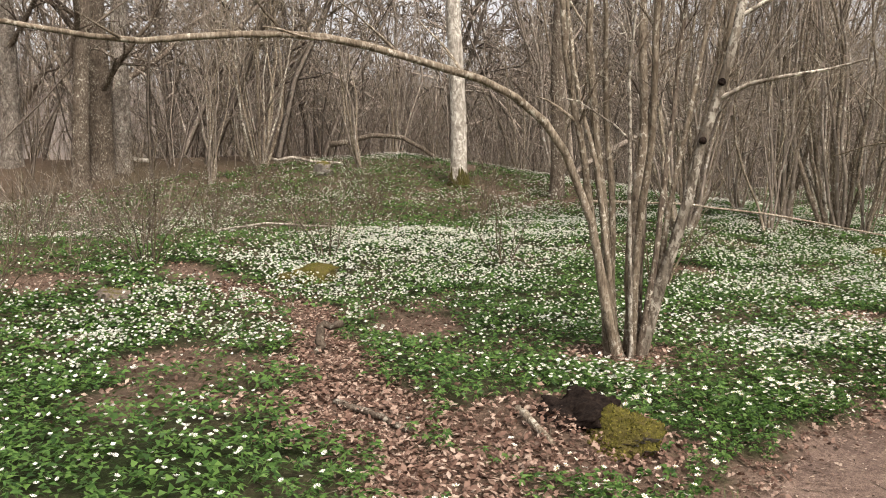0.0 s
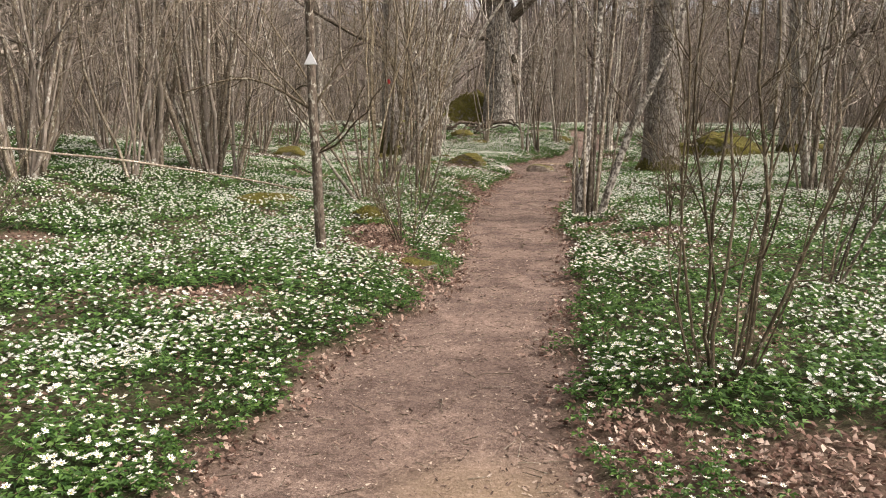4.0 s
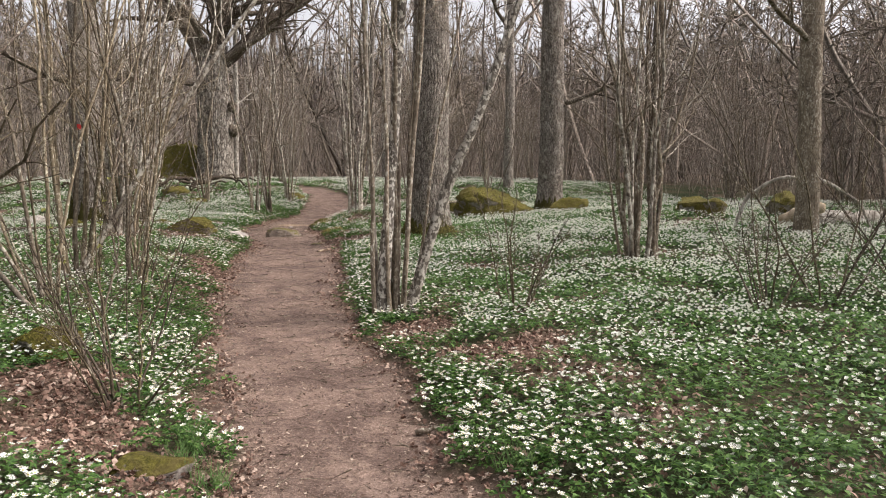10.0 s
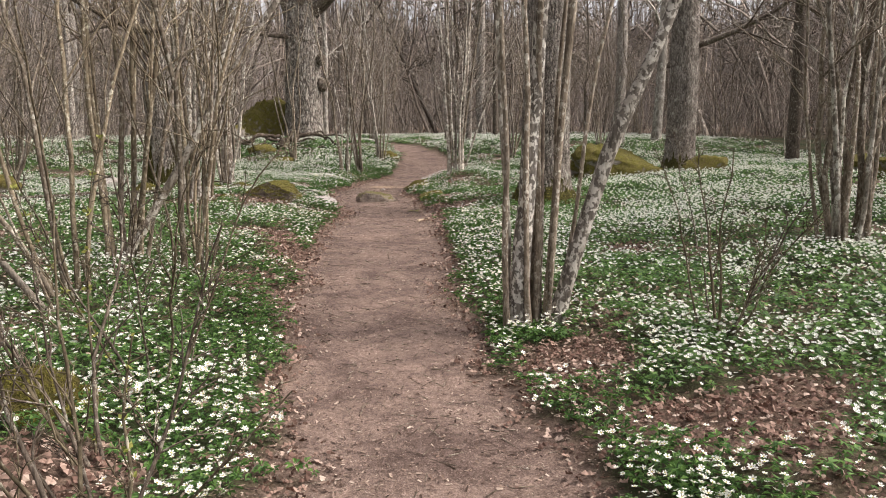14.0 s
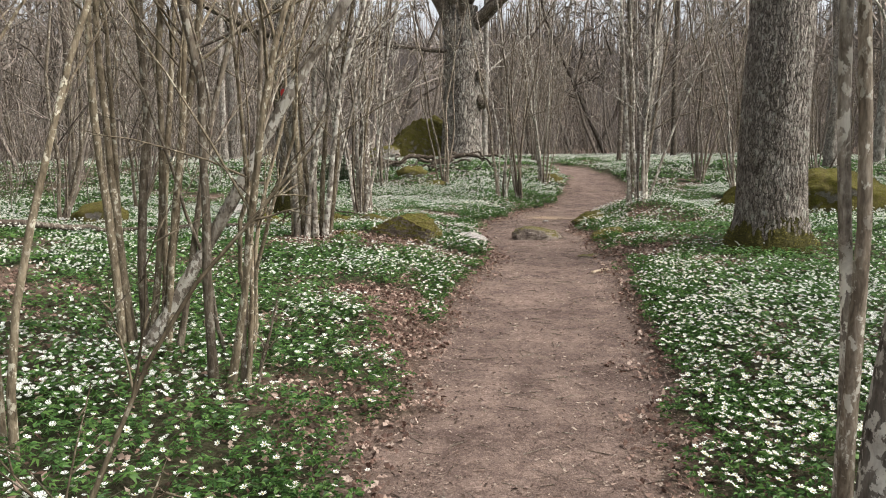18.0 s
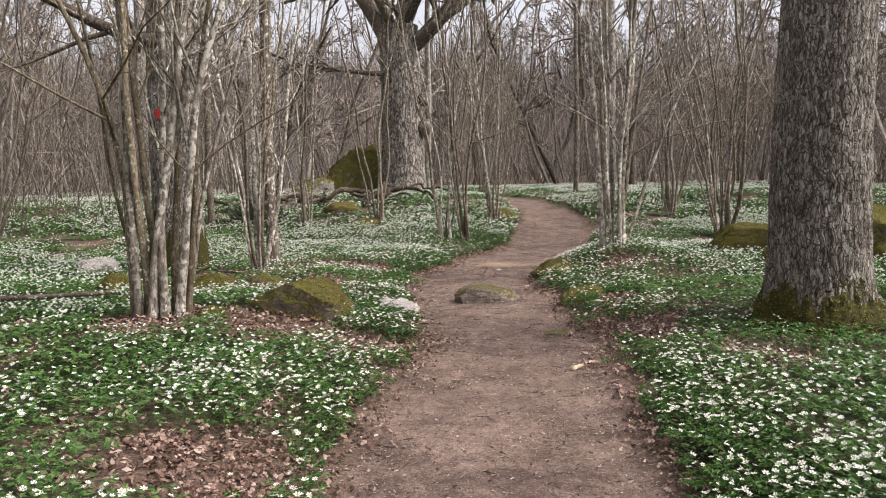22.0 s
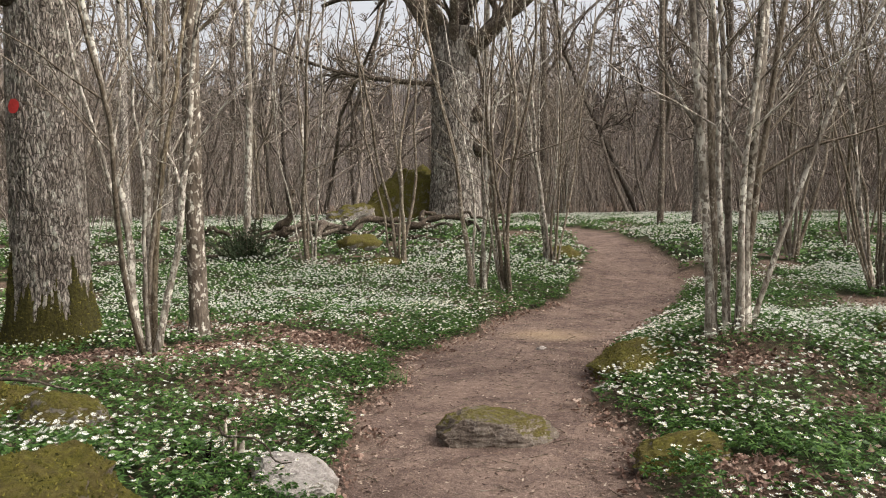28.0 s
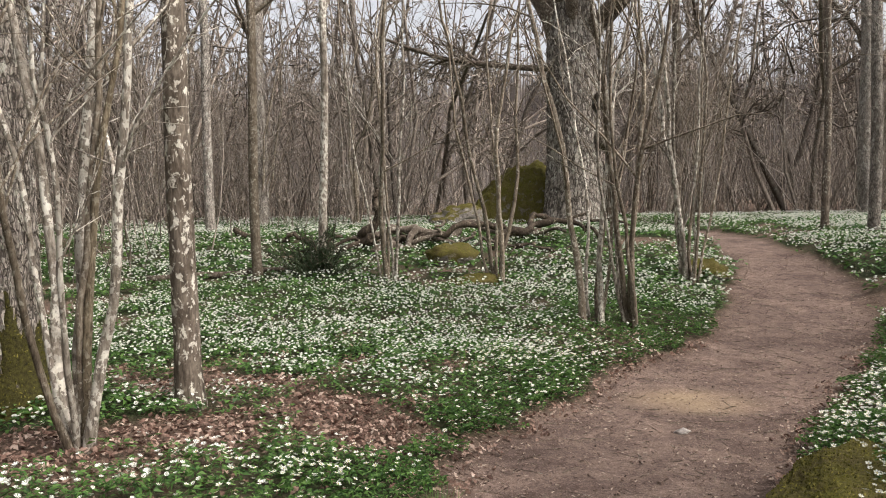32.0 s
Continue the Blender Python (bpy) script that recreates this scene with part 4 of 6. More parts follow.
for n, foot in enumerate([q for ob in (near_oak, marked) for q in ob.children if q.name.startswith("moss")]):
    moss_fuzz(foot, 640 + n, 3200, 0.026)

rock("stone", 0.09, 23.42, (0.38, 0.24, 0.17), ROCK_DIRTY, 3, "flat brown stone set into the dirt path", 8, 0.4, 0.13, 6, cuts=2, planes=[((0.3, -0.15, 1), 0.66), ((-0.1, -1, 0.15), 0.55), ((0.8, -0.5, 0.5), 0.62)])
rock("boulder", 1.2, 25.25, (0.36, 0.8, 0.2), ROCK_MOSSY, 5, "mossy hump of stone bulging from the path edge", -22, 0.48, 0.18, 6, cuts=1, planes=[((-0.6, -0.5, 0.6), 0.62), ((0, 0, 1), 0.7)])
rock("stone", 0.88, 24.63, (0.1, 0.06, 0.035), ROCK_BARE, 36, "small pale stone against a mossy hump", 10, 0.4)
rock("stone", 1.1, 22.8, (0.27, 0.19, 0.14), ROCK_HALF, 6, "low stone half covered in moss beside the path", 20, 0.42, 0.25, 6, cuts=2, planes=[((-0.7, -0.4, 0.7), 0.5)])
rock("stone", 0.63, 21.45, (0.13, 0.09, 0.05), ROCK_DIRTY, 7, "small grey stone sunk in the path", 0, 0.46, cuts=2, planes=[((-0.2, 0, 1), 0.5)])
rock("boulder", -1.66, 21.25, (0.42, 0.35, 0.32), ROCK_CAPPED, 8, "angular boulder with dark face and moss on top", 8, 0.42, 0.18, 6, cuts=0, planes=[((-0.5, -0.85, 0.1), 0.5), ((0.35, -0.3, 0.9), 0.6), ((-0.45, 0.3, 0.85), 0.62), ((0.9, -0.2, 0.3), 0.75)])
rock("stone", -2.38, 20.95, (0.11, 0.09, 0.08), ROCK_MOSSY, 34, "small moss cushion at the foot of a hazel", 0, 0.4)
rock("boulder", -2.3, 22.7, (0.3, 0.22, 0.18), ROCK_HALF, 9, "low mossy boulder with a pale lichen crust", -20, 0.42, 0.2, 6, cuts=3)
rock("stone", -0.93, 22.35, (0.27, 0.19, 0.16), ROCK_BARE, 10, "pale flat stone at the path edge", -30, 0.44, 0.22, 6, cuts=3, planes=[((0.3, -0.25, 1), 0.5), ((-0.6, -0.6, 0.5), 0.7)])
rock("boulder", -3.08, 23.05, (0.42, 0.28, 0.22), ROCK_MOSSY, 11, "low moss-covered boulder beside a hazel", 20, 0.44, 0.22, 5)
rock("stone", -5.25, 25.5, (0.3, 0.18, 0.17), ROCK_BARE, 12, "pale grey stone among anemones", 10, 0.35)
rock("boulder", -3.88, 23.2, (0.34, 0.26, 0.2), ROCK_MOSSY, 13, "mossy boulder by a hazel", 10, 0.4)
rock("boulder", 5.1, 24.2, (0.9, 0.62, 0.66), ROCK_MOSSY, 14, "large mossy mound of stone", 10, 0.38, 0.25, 5)
rock("boulder", 6.9, 23.7, (0.55, 0.45, 0.33), ROCK_MOSSY, 15, "moss-covered boulder at the foot of an oak", 40, 0.38)
rock("boulder", 4.4, 27.7, (0.26, 0.2, 0.15), ROCK_MOSSY, 16, "mossy boulder beside an oak", 10, 0.38)
rock("boulder", 4.15, 25.9, (0.66, 0.44, 0.42), ROCK_MOSSY, 17, "broad boulder thick with moss", -8, 0.38, 0.16, 5, cuts=0, planes=[((0.1, -0.1, 1), 0.7), ((-0.3, -1, 0.3), 0.7), ((-1, -0.2, 0.5), 0.75)])
rock("boulder", 3.85, 24.2, (0.28, 0.2, 0.24), ROCK_MOSSY, 18, "small moss-covered boulder by a larger one", 15, 0.4, 0.22)
rock("boulder", -3.5, 45.6, (1.65, 1.1, 1.95), ROCK_MOSSY, 19, "tall mossy boulder leaning by the great oak", 0, 0.47, 0.2, 6, z=float(lie(-3.5, 45.6)), cuts=1, planes=[((-0.66, -0.15, 0.74), 0.66), ((0.1, -1, 0.35), 0.6), ((0.3, -0.2, 0.93), 0.85)])
rock("boulder", -4.9, 43.6, (0.7, 0.5, 0.5), ROCK_HALF, 37, "mossy block of stone below the tall boulder", 25, 0.35, 0.3, 5)
rock("boulder", -2.8, 34, (0.42, 0.34, 0.28), ROCK_MOSSY, 20, "rounded mossy boulder before fallen limbs", 10, 0.35)
rock("boulder", -2.05, 32.35, (0.34, 0.24, 0.15), ROCK_MOSSY, 21, "low moss cushion on stone", 10, 0.4)
rock("boulder", 1.05, 33.6, (0.4, 0.3, 0.2), ROCK_MOSSY, 22, "mossy boulder at the path bend", 10, 0.38)
rock("boulder", -2.2, 11.7, (0.25, 0.19, 0.16), ROCK_MOSSY, 23, "block of stone capped with brown moss", 10, 0.3, 0.25)
rock("boulder", -2.07, 11.72, (0.2, 0.15, 0.1), ROCK_MOSSY, 24, "small mossy stone among leaves", 60, 0.4)
rock("stone", -8.4, 3.3, (0.22, 0.15, 0.13), ROCK_DIRTY, 25, "pale angular stone beside the side trail", 30, 0.35, 0.4)
rock("boulder", -8, 5.5, (0.42, 0.26, 0.17), ROCK_MOSSY, 26, "mossy stone among white anemones", 50, 0.38)
rock("stone", -17.9, 12.65, (0.32, 0.28, 0.26), ROCK_HALF, 27, "grey stone on the slope", 50, 0.3, 0.35)
rock("boulder", 8.91, 21.26, (0.75, 0.55, 0.42), ROCK_MOSSY, 28, "mossy boulder in the flower field", 50, 0.35)
rock("boulder", 10.36, 20.19, (0.6, 0.5, 0.4), ROCK_MOSSY, 29, "mossy boulder behind a dark trunk", 20, 0.35)
rock("stone", -1.39, 9.6, (0.2, 0.13, 0.07), ROCK_HALF, 30, "flat stone among dry leaves", 20, 0.4)
rock("stone", 0.48, 26.86, (0.07, 0.05, 0.03), ROCK_BARE, 31, "fist-sized stone in the path", 20, 0.4)
rock("boulder", -3.88, 12.92, (0.5, 0.25, 0.12), ROCK_MOSSY, 32, "low mossy hump under hazel stems", 20, 0.4)
rock("boulder", -2.29, 3.4, (0.26, 0.2, 0.1), ROCK_MOSSY, 33, "flat moss cushion grown over a rotten stump", -40, 0.45, 0.3, 6, cuts=1)

# ---- stumps, logs and sticks ----


def log(name, points, radius, mat, label, seed, tip=0.6, sides=9, k=12, category="log", lumps=0.15, sway=0.0):
    """A fallen piece of wood through a few points, given as x, y and height over the ground."""
    rng = np.random.default_rng(seed)
    pts = np.array([(x, y, float(land(x, y)) + z) for x, y, z in points])
    t = np.linspace(0, 1, len(pts))
    u = np.linspace(0, 1, k)
    p = np.stack([np.interp(u, t, pts[:, i]) for i in range(3)], 1) + rng.normal(0, radius * 0.25, (k, 3)) + sway * np.stack([vnoise(u * 7 + 3 * seed, u * 0 + q, 1.0, q) - 0.5 for q in range(3)], 1) * 2
    r = radius * np.linspace(1, tip, k) * (1 + rng.uniform(-lumps, lumps, k))
    p = np.concatenate([p[:1], p, p[-1:]])
    r = np.concatenate([[radius * 0.05], r, [radius * tip * 0.1]])
    c = p.mean(0)
    v, f = tubes((p - c)[None], r[None], sides)
    ob = tagged(new(name, make_mesh(name, v, [f], mat)), label, category)
    ob.location = c
    return ob


stump = tagged(new("stump", make_mesh("stump", *blob(1, 41, 0.5, 5, (0.25, 0.19, 0.12), 0.3, 3, [((-0.2, -0.5, 0.9), 0.45)]), DEAD_WOOD)), "rotten black stump crumbling beside the path", "stump")
stump.location = (-2.6, 3.45, float(land(-2.6, 3.45)) + 0.02)
log("stick", [(-2.89, 3.31, 0.02), (-2.7, 3.17, 0.05), (-2.43, 3.04, 0.02)], 0.024, BARK_HAZEL, "grey broken branch against the stump", 42)
log("root", [(-5.05, 3.48, -0.02), (-5.06, 3.5, 0.1), (-5.1, 3.56, 0.2), (-4.98, 3.65, 0.25)], 0.045, BARK_DARK, "curved root stub rising from the side trail", 43, 0.6, category="root")
log("stick", [(-3.81, 2.73, 0.01), (-3.41, 2.74, 0.03), (-3.1, 2.7, 0.02)], 0.022, BARK_DARK, "dark stick lying across the side trail", 44, category="stick")
log("stick", [(-1.64, 7.77, 0.02), (-1.38, 7.75, 0.02)], 0.02, CUT_WOOD, "short pale stick at the path edge", 45, category="stick")
log("stick", [(0.5, 20.08, 0.02), (0.71, 20.25, 0.03)], 0.02, CUT_WOOD, "short broken stick on the path", 46, category="stick")
log("log", [(0.72, 9.55, 0.05), (0.9, 9.42, 0.07), (1.1, 9.3, 0.05)], 0.03, BARK_DARK, "short brown rotting branch in the anemones", 47, k=14, sides=10)
log("stick", [(0.02, 10.02, 0.02), (0.2, 9.95, 0.03), (0.34, 9.9, 0.02)], 0.016, BARK_HAZEL, "thin brown stick at the path edge", 147, category="stick")
log("log", [(-8.01, 20.24, 0.12), (-6.26, 20.88, 0.14), (-5.61, 21.61, 0.1), (-3.74, 22.25, 0.12)], 0.05, BARK_DARK, "thin fallen trunk lying in anemones", 48, 0.5, k=18)
rock("boulder", -6.52, 23.03, (0.45, 0.35, 0.3), ROCK_MOSSY, 49, "mossy hump behind a fallen trunk", 20, 0.35)
log("log", [(8.48, 17.34, 0.16), (10.33, 17.93, 0.16), (12.52, 18.42, 0.16)], 0.17, BARK_BIRCH, "pale fallen log in the wood", 50, 0.8)
log("log", [(8.21, 17.68, 0.1), (8.36, 16.86, 0.4)], 0.13, CUT_WOOD, "broken pale stump piece beside a trunk", 51, 0.7)
log("fallen_branch", [(7.31, 17.71, 0.0), (7.41, 17.55, 0.55), (7.79, 17.15, 0.9), (8.43, 16.98, 0.85), (9.06, 16.87, 0.5), (9.35, 16.82, 0.0)], 0.035, BARK_BIRCH, "pale branch arching to the ground", 52, 0.6, k=20, category="branch")
log("log", [(-23.6, 8.2, 0.12), (-22.9, 9.1, 0.16), (-22.4, 9.9, 0.12)], 0.09, BARK_BIRCH, "pale fallen log on top of the slope", 54, 0.8)
log("log", [(-20.6, 12.2, 0.1), (-19.6, 12.9, 0.2), (-18.6, 13.8, 0.1)], 0.05, BARK_PALE, "thin grey log lying on the crest of the slope", 55, 0.7, sway=0.05)
log("log", [(-20.4, 14.6, 0.25), (-19.6, 15.6, 0.8), (-18.8, 16.4, 0.6), (-18.2, 17.2, 0.1)], 0.09, BARK_DARK, "dark broken trunk leaning in brush", 56, 0.6, sway=0.1)
log("fallen_branch", [(-13.39, 6.93, 0.15), (-12.6, 7.56, 0.28), (-11.84, 8.12, 0.2), (-11.31, 8.83, 0.05)], 0.025, BARK_PALE, "grey crooked branch lying in low brush", 57, 0.5, k=18, sway=0.08, category="branch")
log("fallen_branch", [(-3.18, 22.74, 0.22), (-3.02, 22.97, 0.3), (-2.77, 23.02, 0.26), (-2.52, 23.07, 0.2)], 0.014, BARK_DARK, "dark crooked branch draped over a mossy boulder", 58, 0.5, k=14, sway=0.03, category="branch")
log("fallen_branch", [(-1.31, 22.5, 0.16), (-1.09, 22.37, 0.2), (-0.89, 22.23, 0.17)], 0.008, BARK_DARK, "thin twig lying across a pale stone", 59, 0.4, k=12, sway=0.03, category="branch")
log("log", [(-7.16, 32.03, 0.08), (-5.8, 32.7, 0.1), (-4.62, 33.33, 0.1)], 0.06, BARK_DARK, "thin dark log lying in the anemones", 53, 0.6)
for n, pts in enumerate([[(-4.85, 35.28, 0.1), (-4.05, 35.56, 0.45), (-3.13, 35.7, 0.7), (-2.38, 36.35, 0.4), (-1.71, 36.95, 0.1)], [(-5.08, 35.81, 0.35), (-3.88, 36.25, 0.3), (-2.69, 36.66, 0.35), (-1.1, 36.27, 0.2)],
                         [(-5.64, 34.7, 0.1), (-4.63, 34.91, 0.3), (-3.93, 35.31, 0.2)], [(-2.4, 35.09, 0.05), (-1.87, 35.78, 0.5), (-0.91, 36.43, 0.45), (-0.4, 35.94, 0.1)],
                         [(-4.31, 34.58, 0.0), (-3.63, 35.44, 0.4), (-2.63, 35.59, 0.25)], [(-8.03, 36.62, 0.05), (-6.57, 35.78, 0.15), (-5.49, 35.7, 0.3)], [(-2.13, 37.72, 0.4), (-1.15, 38.45, 0.6), (-0.15, 38.83, 0.3)], [(-4.03, 35.07, 0.0), (-3.52, 35.31, 0.6), (-3.32, 35.44, 0.95)], [(-2.32, 35.34, 0.1), (-1.65, 35.13, 0.3), (-0.79, 35.41, 0.05)], [(-6.09, 35.15, 0.05), (-5.33, 34.79, 0.4), (-4.44, 35.17, 0.35), (-3.65, 35.83, 0.1)], [(-2.96, 34.73, 0.05), (-2.3, 34.97, 0.25), (-1.74, 34.65, 0.05)]]):
    log("fallen_limb", [(px, py, pz * 0.6) for px, py, pz in pts], 0.1 - 0.007 * n, (BARK_WET, BARK_DARK, BARK_WET)[n % 3], "crooked oak limb fallen before the great oak", 60 + n, 0.4, k=30, sway=0.15, category="log", lumps=0.3)
log("snag", [(-5, 35.28, -0.05), (-4.79, 35.22, 0.25), (-4.54, 35.16, 0.45), (-4.49, 35.16, 0.8), (-4.54, 35.16, 0.95), (-4.42, 35.17, 1.08)], 0.11, BARK_WET, "dark upright snag with a crooked tip", 70, 0.45, k=16, category="log", lumps=0.25)
log("fallen_branch", [(5.13, 25.31, 0.28), (4.73, 25.76, 0.36), (4.15, 25.31, 0.4)], 0.05, BARK_HAZEL, "broken grey branch resting on a boulder", 71, 0.6, category="branch")
log("fallen_branch", [(-7.35, 9.86, 0.65), (-6.17, 10.63, 0.72), (-4.98, 11.48, 0.62), (-4.16, 12.64, 0.4), (-3.39, 14.14, 0.1)], 0.02, BARK_HAZEL, "long pale branch bowed low over the flowers", 72, 0.5, k=22, category="branch")

shards = thing("stump", -1.34, 22.54, float(land(-1.34, 22.54)), "splintered stub of a rotten hazel", "stump")
srng = np.random.default_rng(91)
for n in range(9):
    a, d, h = srng.uniform(0, 6.28), srng.uniform(0.03, 0.13), srng.uniform(0.07, 0.17)
    line = np.array([(d * math.cos(a) * (1 + 0.5 * u), d * math.sin(a) * (1 + 0.5 * u), -0.03 + (h + 0.03) * u) for u in np.linspace(0, 1, 6)]) + srng.normal(0, 0.004, (6, 3))
    part("splinter", (lambda q: (q[0], [q[1]]))(tubes(line[None], (srng.uniform(0.014, 0.026) * np.array([1, 1, 0.9, 0.75, 0.5, 0.1]))[None], 6)), (BARK_HAZEL, BARK_PALE, DEAD_WOOD)[n % 3], shards)

# ---- hazels beside the path ----
H = (BARK_HAZEL, BARK_PALE, BARK_DARK)
hazel_a = coppice("hazel_bush", -3.3, 4.98, [(200, 5, 4.6, 0.042, -4, 0), (120, 3, 4.6, 0.044, 3, 0), (240, 9, 4.4, 0.036, -8, 0), (33, 13, 4.8, 0.05, 3, 1), (40, 16, 4.4, 0.03, -6, 0), (75, 6, 4.2, 0.03, 4, 2),
                                   (244, 8, 6.2, 0.038, [(0, 14), (0.1, 9.6), (0.18, 16.5), (0.233, 24.6), (0.276, 41.9), (0.33, 56.4), (0.375, 73), (0.41, 79), (0.45, 75), (0.515, 80), (0.57, 90), (0.62, 96), (0.71, 98), (0.75, 82), (1, 80)], 0), (330, 8, 3.6, 0.018, 10), (20, 9, 4.4, 0.026, -2, 2), (190, 3, 4.6, 0.03, 1, 0), (10, 5, 4.5, 0.034, 2, 0), (60, 10, 4.4, 0.026, 0, 0), (215, 8, 4.2, 0.024, 2, 0)],
        101, "clump of grey hazel stems with one long arching stem", "hazel", mats=H, count=9, sub=5, fine=3, k=24, sides=9, wobble=0.045, reach=(0.1, 0.3), low=0.4)
coppice("hazel_bush", 0.52, 13.33, [(170, 3, 5.2, 0.024, 2, 0, (-0.18, -0.06)), (0, 2, 5.6, 0.066, 2, 3, (-0.1, 0.0)), (0, 17, 5.6, 0.06, 5, 4, (0.15, 0.0)), (185, 2, 5.5, 0.022, -2, 0, (-0.03, -0.08)), (20, 1, 5.5, 0.026, 1, 0, (0.02, -0.04)),
                                     (0, 1, 5.4, 0.03, 2, 2, (0.06, 0.04)), (350, 2, 5.2, 0.028, 2, 0, (0.1, -0.03)), (180, 1, 5.2, 0.02, 2, 0, (0.04, 0.08)), (60, 3, 5, 0.022, 3, 0, (0.0, 0.1)), (10, 3, 5, 0.02, 1, 0, (0.12, 0.07)),
                                     (200, 2, 5.2, 0.024, 1, 1, (-0.14, 0.1)), (5, 9, 4.8, 0.018, 4, 0, (0.18, 0.05)), (0, 4, 5, 0.02, 1, 0, (0.09, -0.08))],
        102, "hazel and lichen-spotted stems growing from one foot", "hazel", mats=(*H, BARK_SPOT, BARK_MOTTLED), count=6, low=0.45, k=18, sides=12, spread=0.17, wobble=0.028)
coppice("hazel_bush", 4.2, 15.15, [*fan(15, 103, (4.5, 6), (0.02, 0.038), (1, 8), (-3, 8)), (200, 8, 5, 0.03, 5), (10, 10, 5, 0.03, 8)], 103, "dense upright clump of brown hazel stems", "hazel", mats=(BARK_HAZEL, BARK_PALE, BARK_HAZEL), count=6, spread=0.3)
coppice("hazel_bush", 1.93, 25.1, [(180, 3, 5.5, 0.044, 0, 1), (160, 2, 5.5, 0.036, 2, 2), (0, 2, 5.2, 0.058, 3, 1), (340, 5, 5.2, 0.042, 4, 0), (20, 6, 5.2, 0.034, 4, 2), (5, 14, 5, 0.026, 36, 1), (90, 3, 5, 0.034, 3), (220, 3, 5, 0.026, 3), (300, 3, 5, 0.03, 4, 1)],
        104, "upright grey hazel stems beside a mossy boulder", "hazel", mats=(BARK_PALE, BARK_PALE, BARK_HAZEL), count=7, k=18, spread=0.17, wobble=0.03)
coppice("hazel_bush", -2.87, 21.1, [(180, 8, 5, 0.036, [(0, 4), (0.25, 8), (0.5, 20), (1, 24)], 0, (-0.24, 0.02)), (175, 3, 5, 0.042, 3, 1, (-0.19, -0.05)), (185, 2, 5, 0.038, -2, 0, (-0.13, 0.04)), (0, 1, 5, 0.036, 2, 1, (-0.08, 0.09)), (0, 9, 5, 0.04, [(0, 5), (0.2, 12), (0.35, 9), (1, 14)], 1, (-0.06, -0.07)),
                                      (180, 3, 4.8, 0.034, 2, 0, (-0.02, 0.06)), (0, 1, 5, 0.042, [(0, 1), (0.16, 3), (0.24, 13), (1, 17)], 1, (0.05, -0.06)), (0, 2, 5, 0.036, 3, 0, (0.1, 0.04)), (5, 3, 5, 0.04, [(0, 2), (0.3, 6), (0.45, 16), (1, 18)], 1, (0.15, -0.04)), (0, 5, 4.6, 0.03, 6, 0, (0.2, 0.05)), (160, 12, 4.2, 0.022, 3, 0, (-0.2, 0.1)), (20, 12, 4.2, 0.022, 6, 1, (0.16, 0.1))],
        105, "tight bunch of pale lichen-grey hazel stems at dry leaves", "hazel", mats=(BARK_TAN, BARK_PALE, BARK_HAZEL), count=9, k=18, sides=10, spread=0.14, wobble=0.035)
coppice("hazel_bush", -2.72, 15.68, [(2, 33, 6.5, 0.042, 4, 3, (-0.06, -0.03)), (180, 3, 5.2, 0.028, 1, 0, (-0.15, 0.0)), (185, 1, 5, 0.026, 4, 2, (-0.11, 0.06)), (0, 2, 5, 0.03, 2, 1, (-0.02, 0.05)), (0, 3, 5.2, 0.024, 3, 0, (0.03, 0.0)),
                                      (0, 5, 5, 0.028, 3, 0, (0.08, 0.04)), (0, 7, 5, 0.024, 4, 2, (0.13, -0.02)), (5, 9, 4.8, 0.022, 5, 1, (0.17, 0.03)), (170, 6, 4.8, 0.02, 8, 0, (-0.1, 0.1)), (90, 5, 5, 0.022, 4, 0, (0.05, 0.1))],
        106, "tight hazel with a long pale stem leaning over the path", "hazel", mats=(BARK_TAN, BARK_HAZEL, BARK_TAN, BARK_PALE), count=9, k=18, spread=0.2, wobble=0.04)
coppice("hazel_bush", -2.03, 15.02, [(180, 5, 4.2, 0.028, [(0, 2), (0.3, 4), (0.5, 12), (1, 16)], 0, (-0.05, 0.0)), (0, 8, 4, 0.022, 6, 1, (0.02, 0.0)), (0, 4, 4, 0.016, 3, 0, (0.08, 0.05)), (180, 1, 3.6, 0.014, 5, 1, (0.12, 0.0)), (20, 14, 0.55, 0.014, 0, 0, (0.14, 0.02))],
        107, "lichen-flecked hazel shoots beside the path", "hazel", mats=(BARK_HAZEL, BARK_TAN), count=7, k=14, wobble=0.05)
coppice("hazel_bush", -2.15, 15.8, fan(4, 108, (2.5, 4), (0.012, 0.02)), 108, "thin hazel shoots rising from anemones", "hazel", mats=(BARK_TAN, BARK_HAZEL), count=6)
coppice("hazel_bush", -2.63, 13.7, [(175, 38, 3.2, 0.028, -18, 1), (230, 14, 2.4, 0.012, 8)], 109, "pale hazel stem leaning away from the path", "hazel", mats=(BARK_HAZEL, BARK_PALE), count=9)
coppice("hazel_bush", -2.88, 25, [(160, 10, 5.5, 0.036, -6, 1), (90, 3, 5.2, 0.04, 3, 1), (0, 5, 5.2, 0.034, 4, 1), (30, 9, 5, 0.027, -4, 0), (210, 8, 5, 0.022, 6), (270, 5, 5, 0.024, 10), (320, 9, 4.5, 0.02, 8), (60, 4, 5, 0.026, 2)],
        110, "fan of pale hazel stems before a slim tree", "hazel", mats=(BARK_TAN, BARK_PALE, BARK_HAZEL), count=9, k=18, spread=0.06, wobble=0.07)
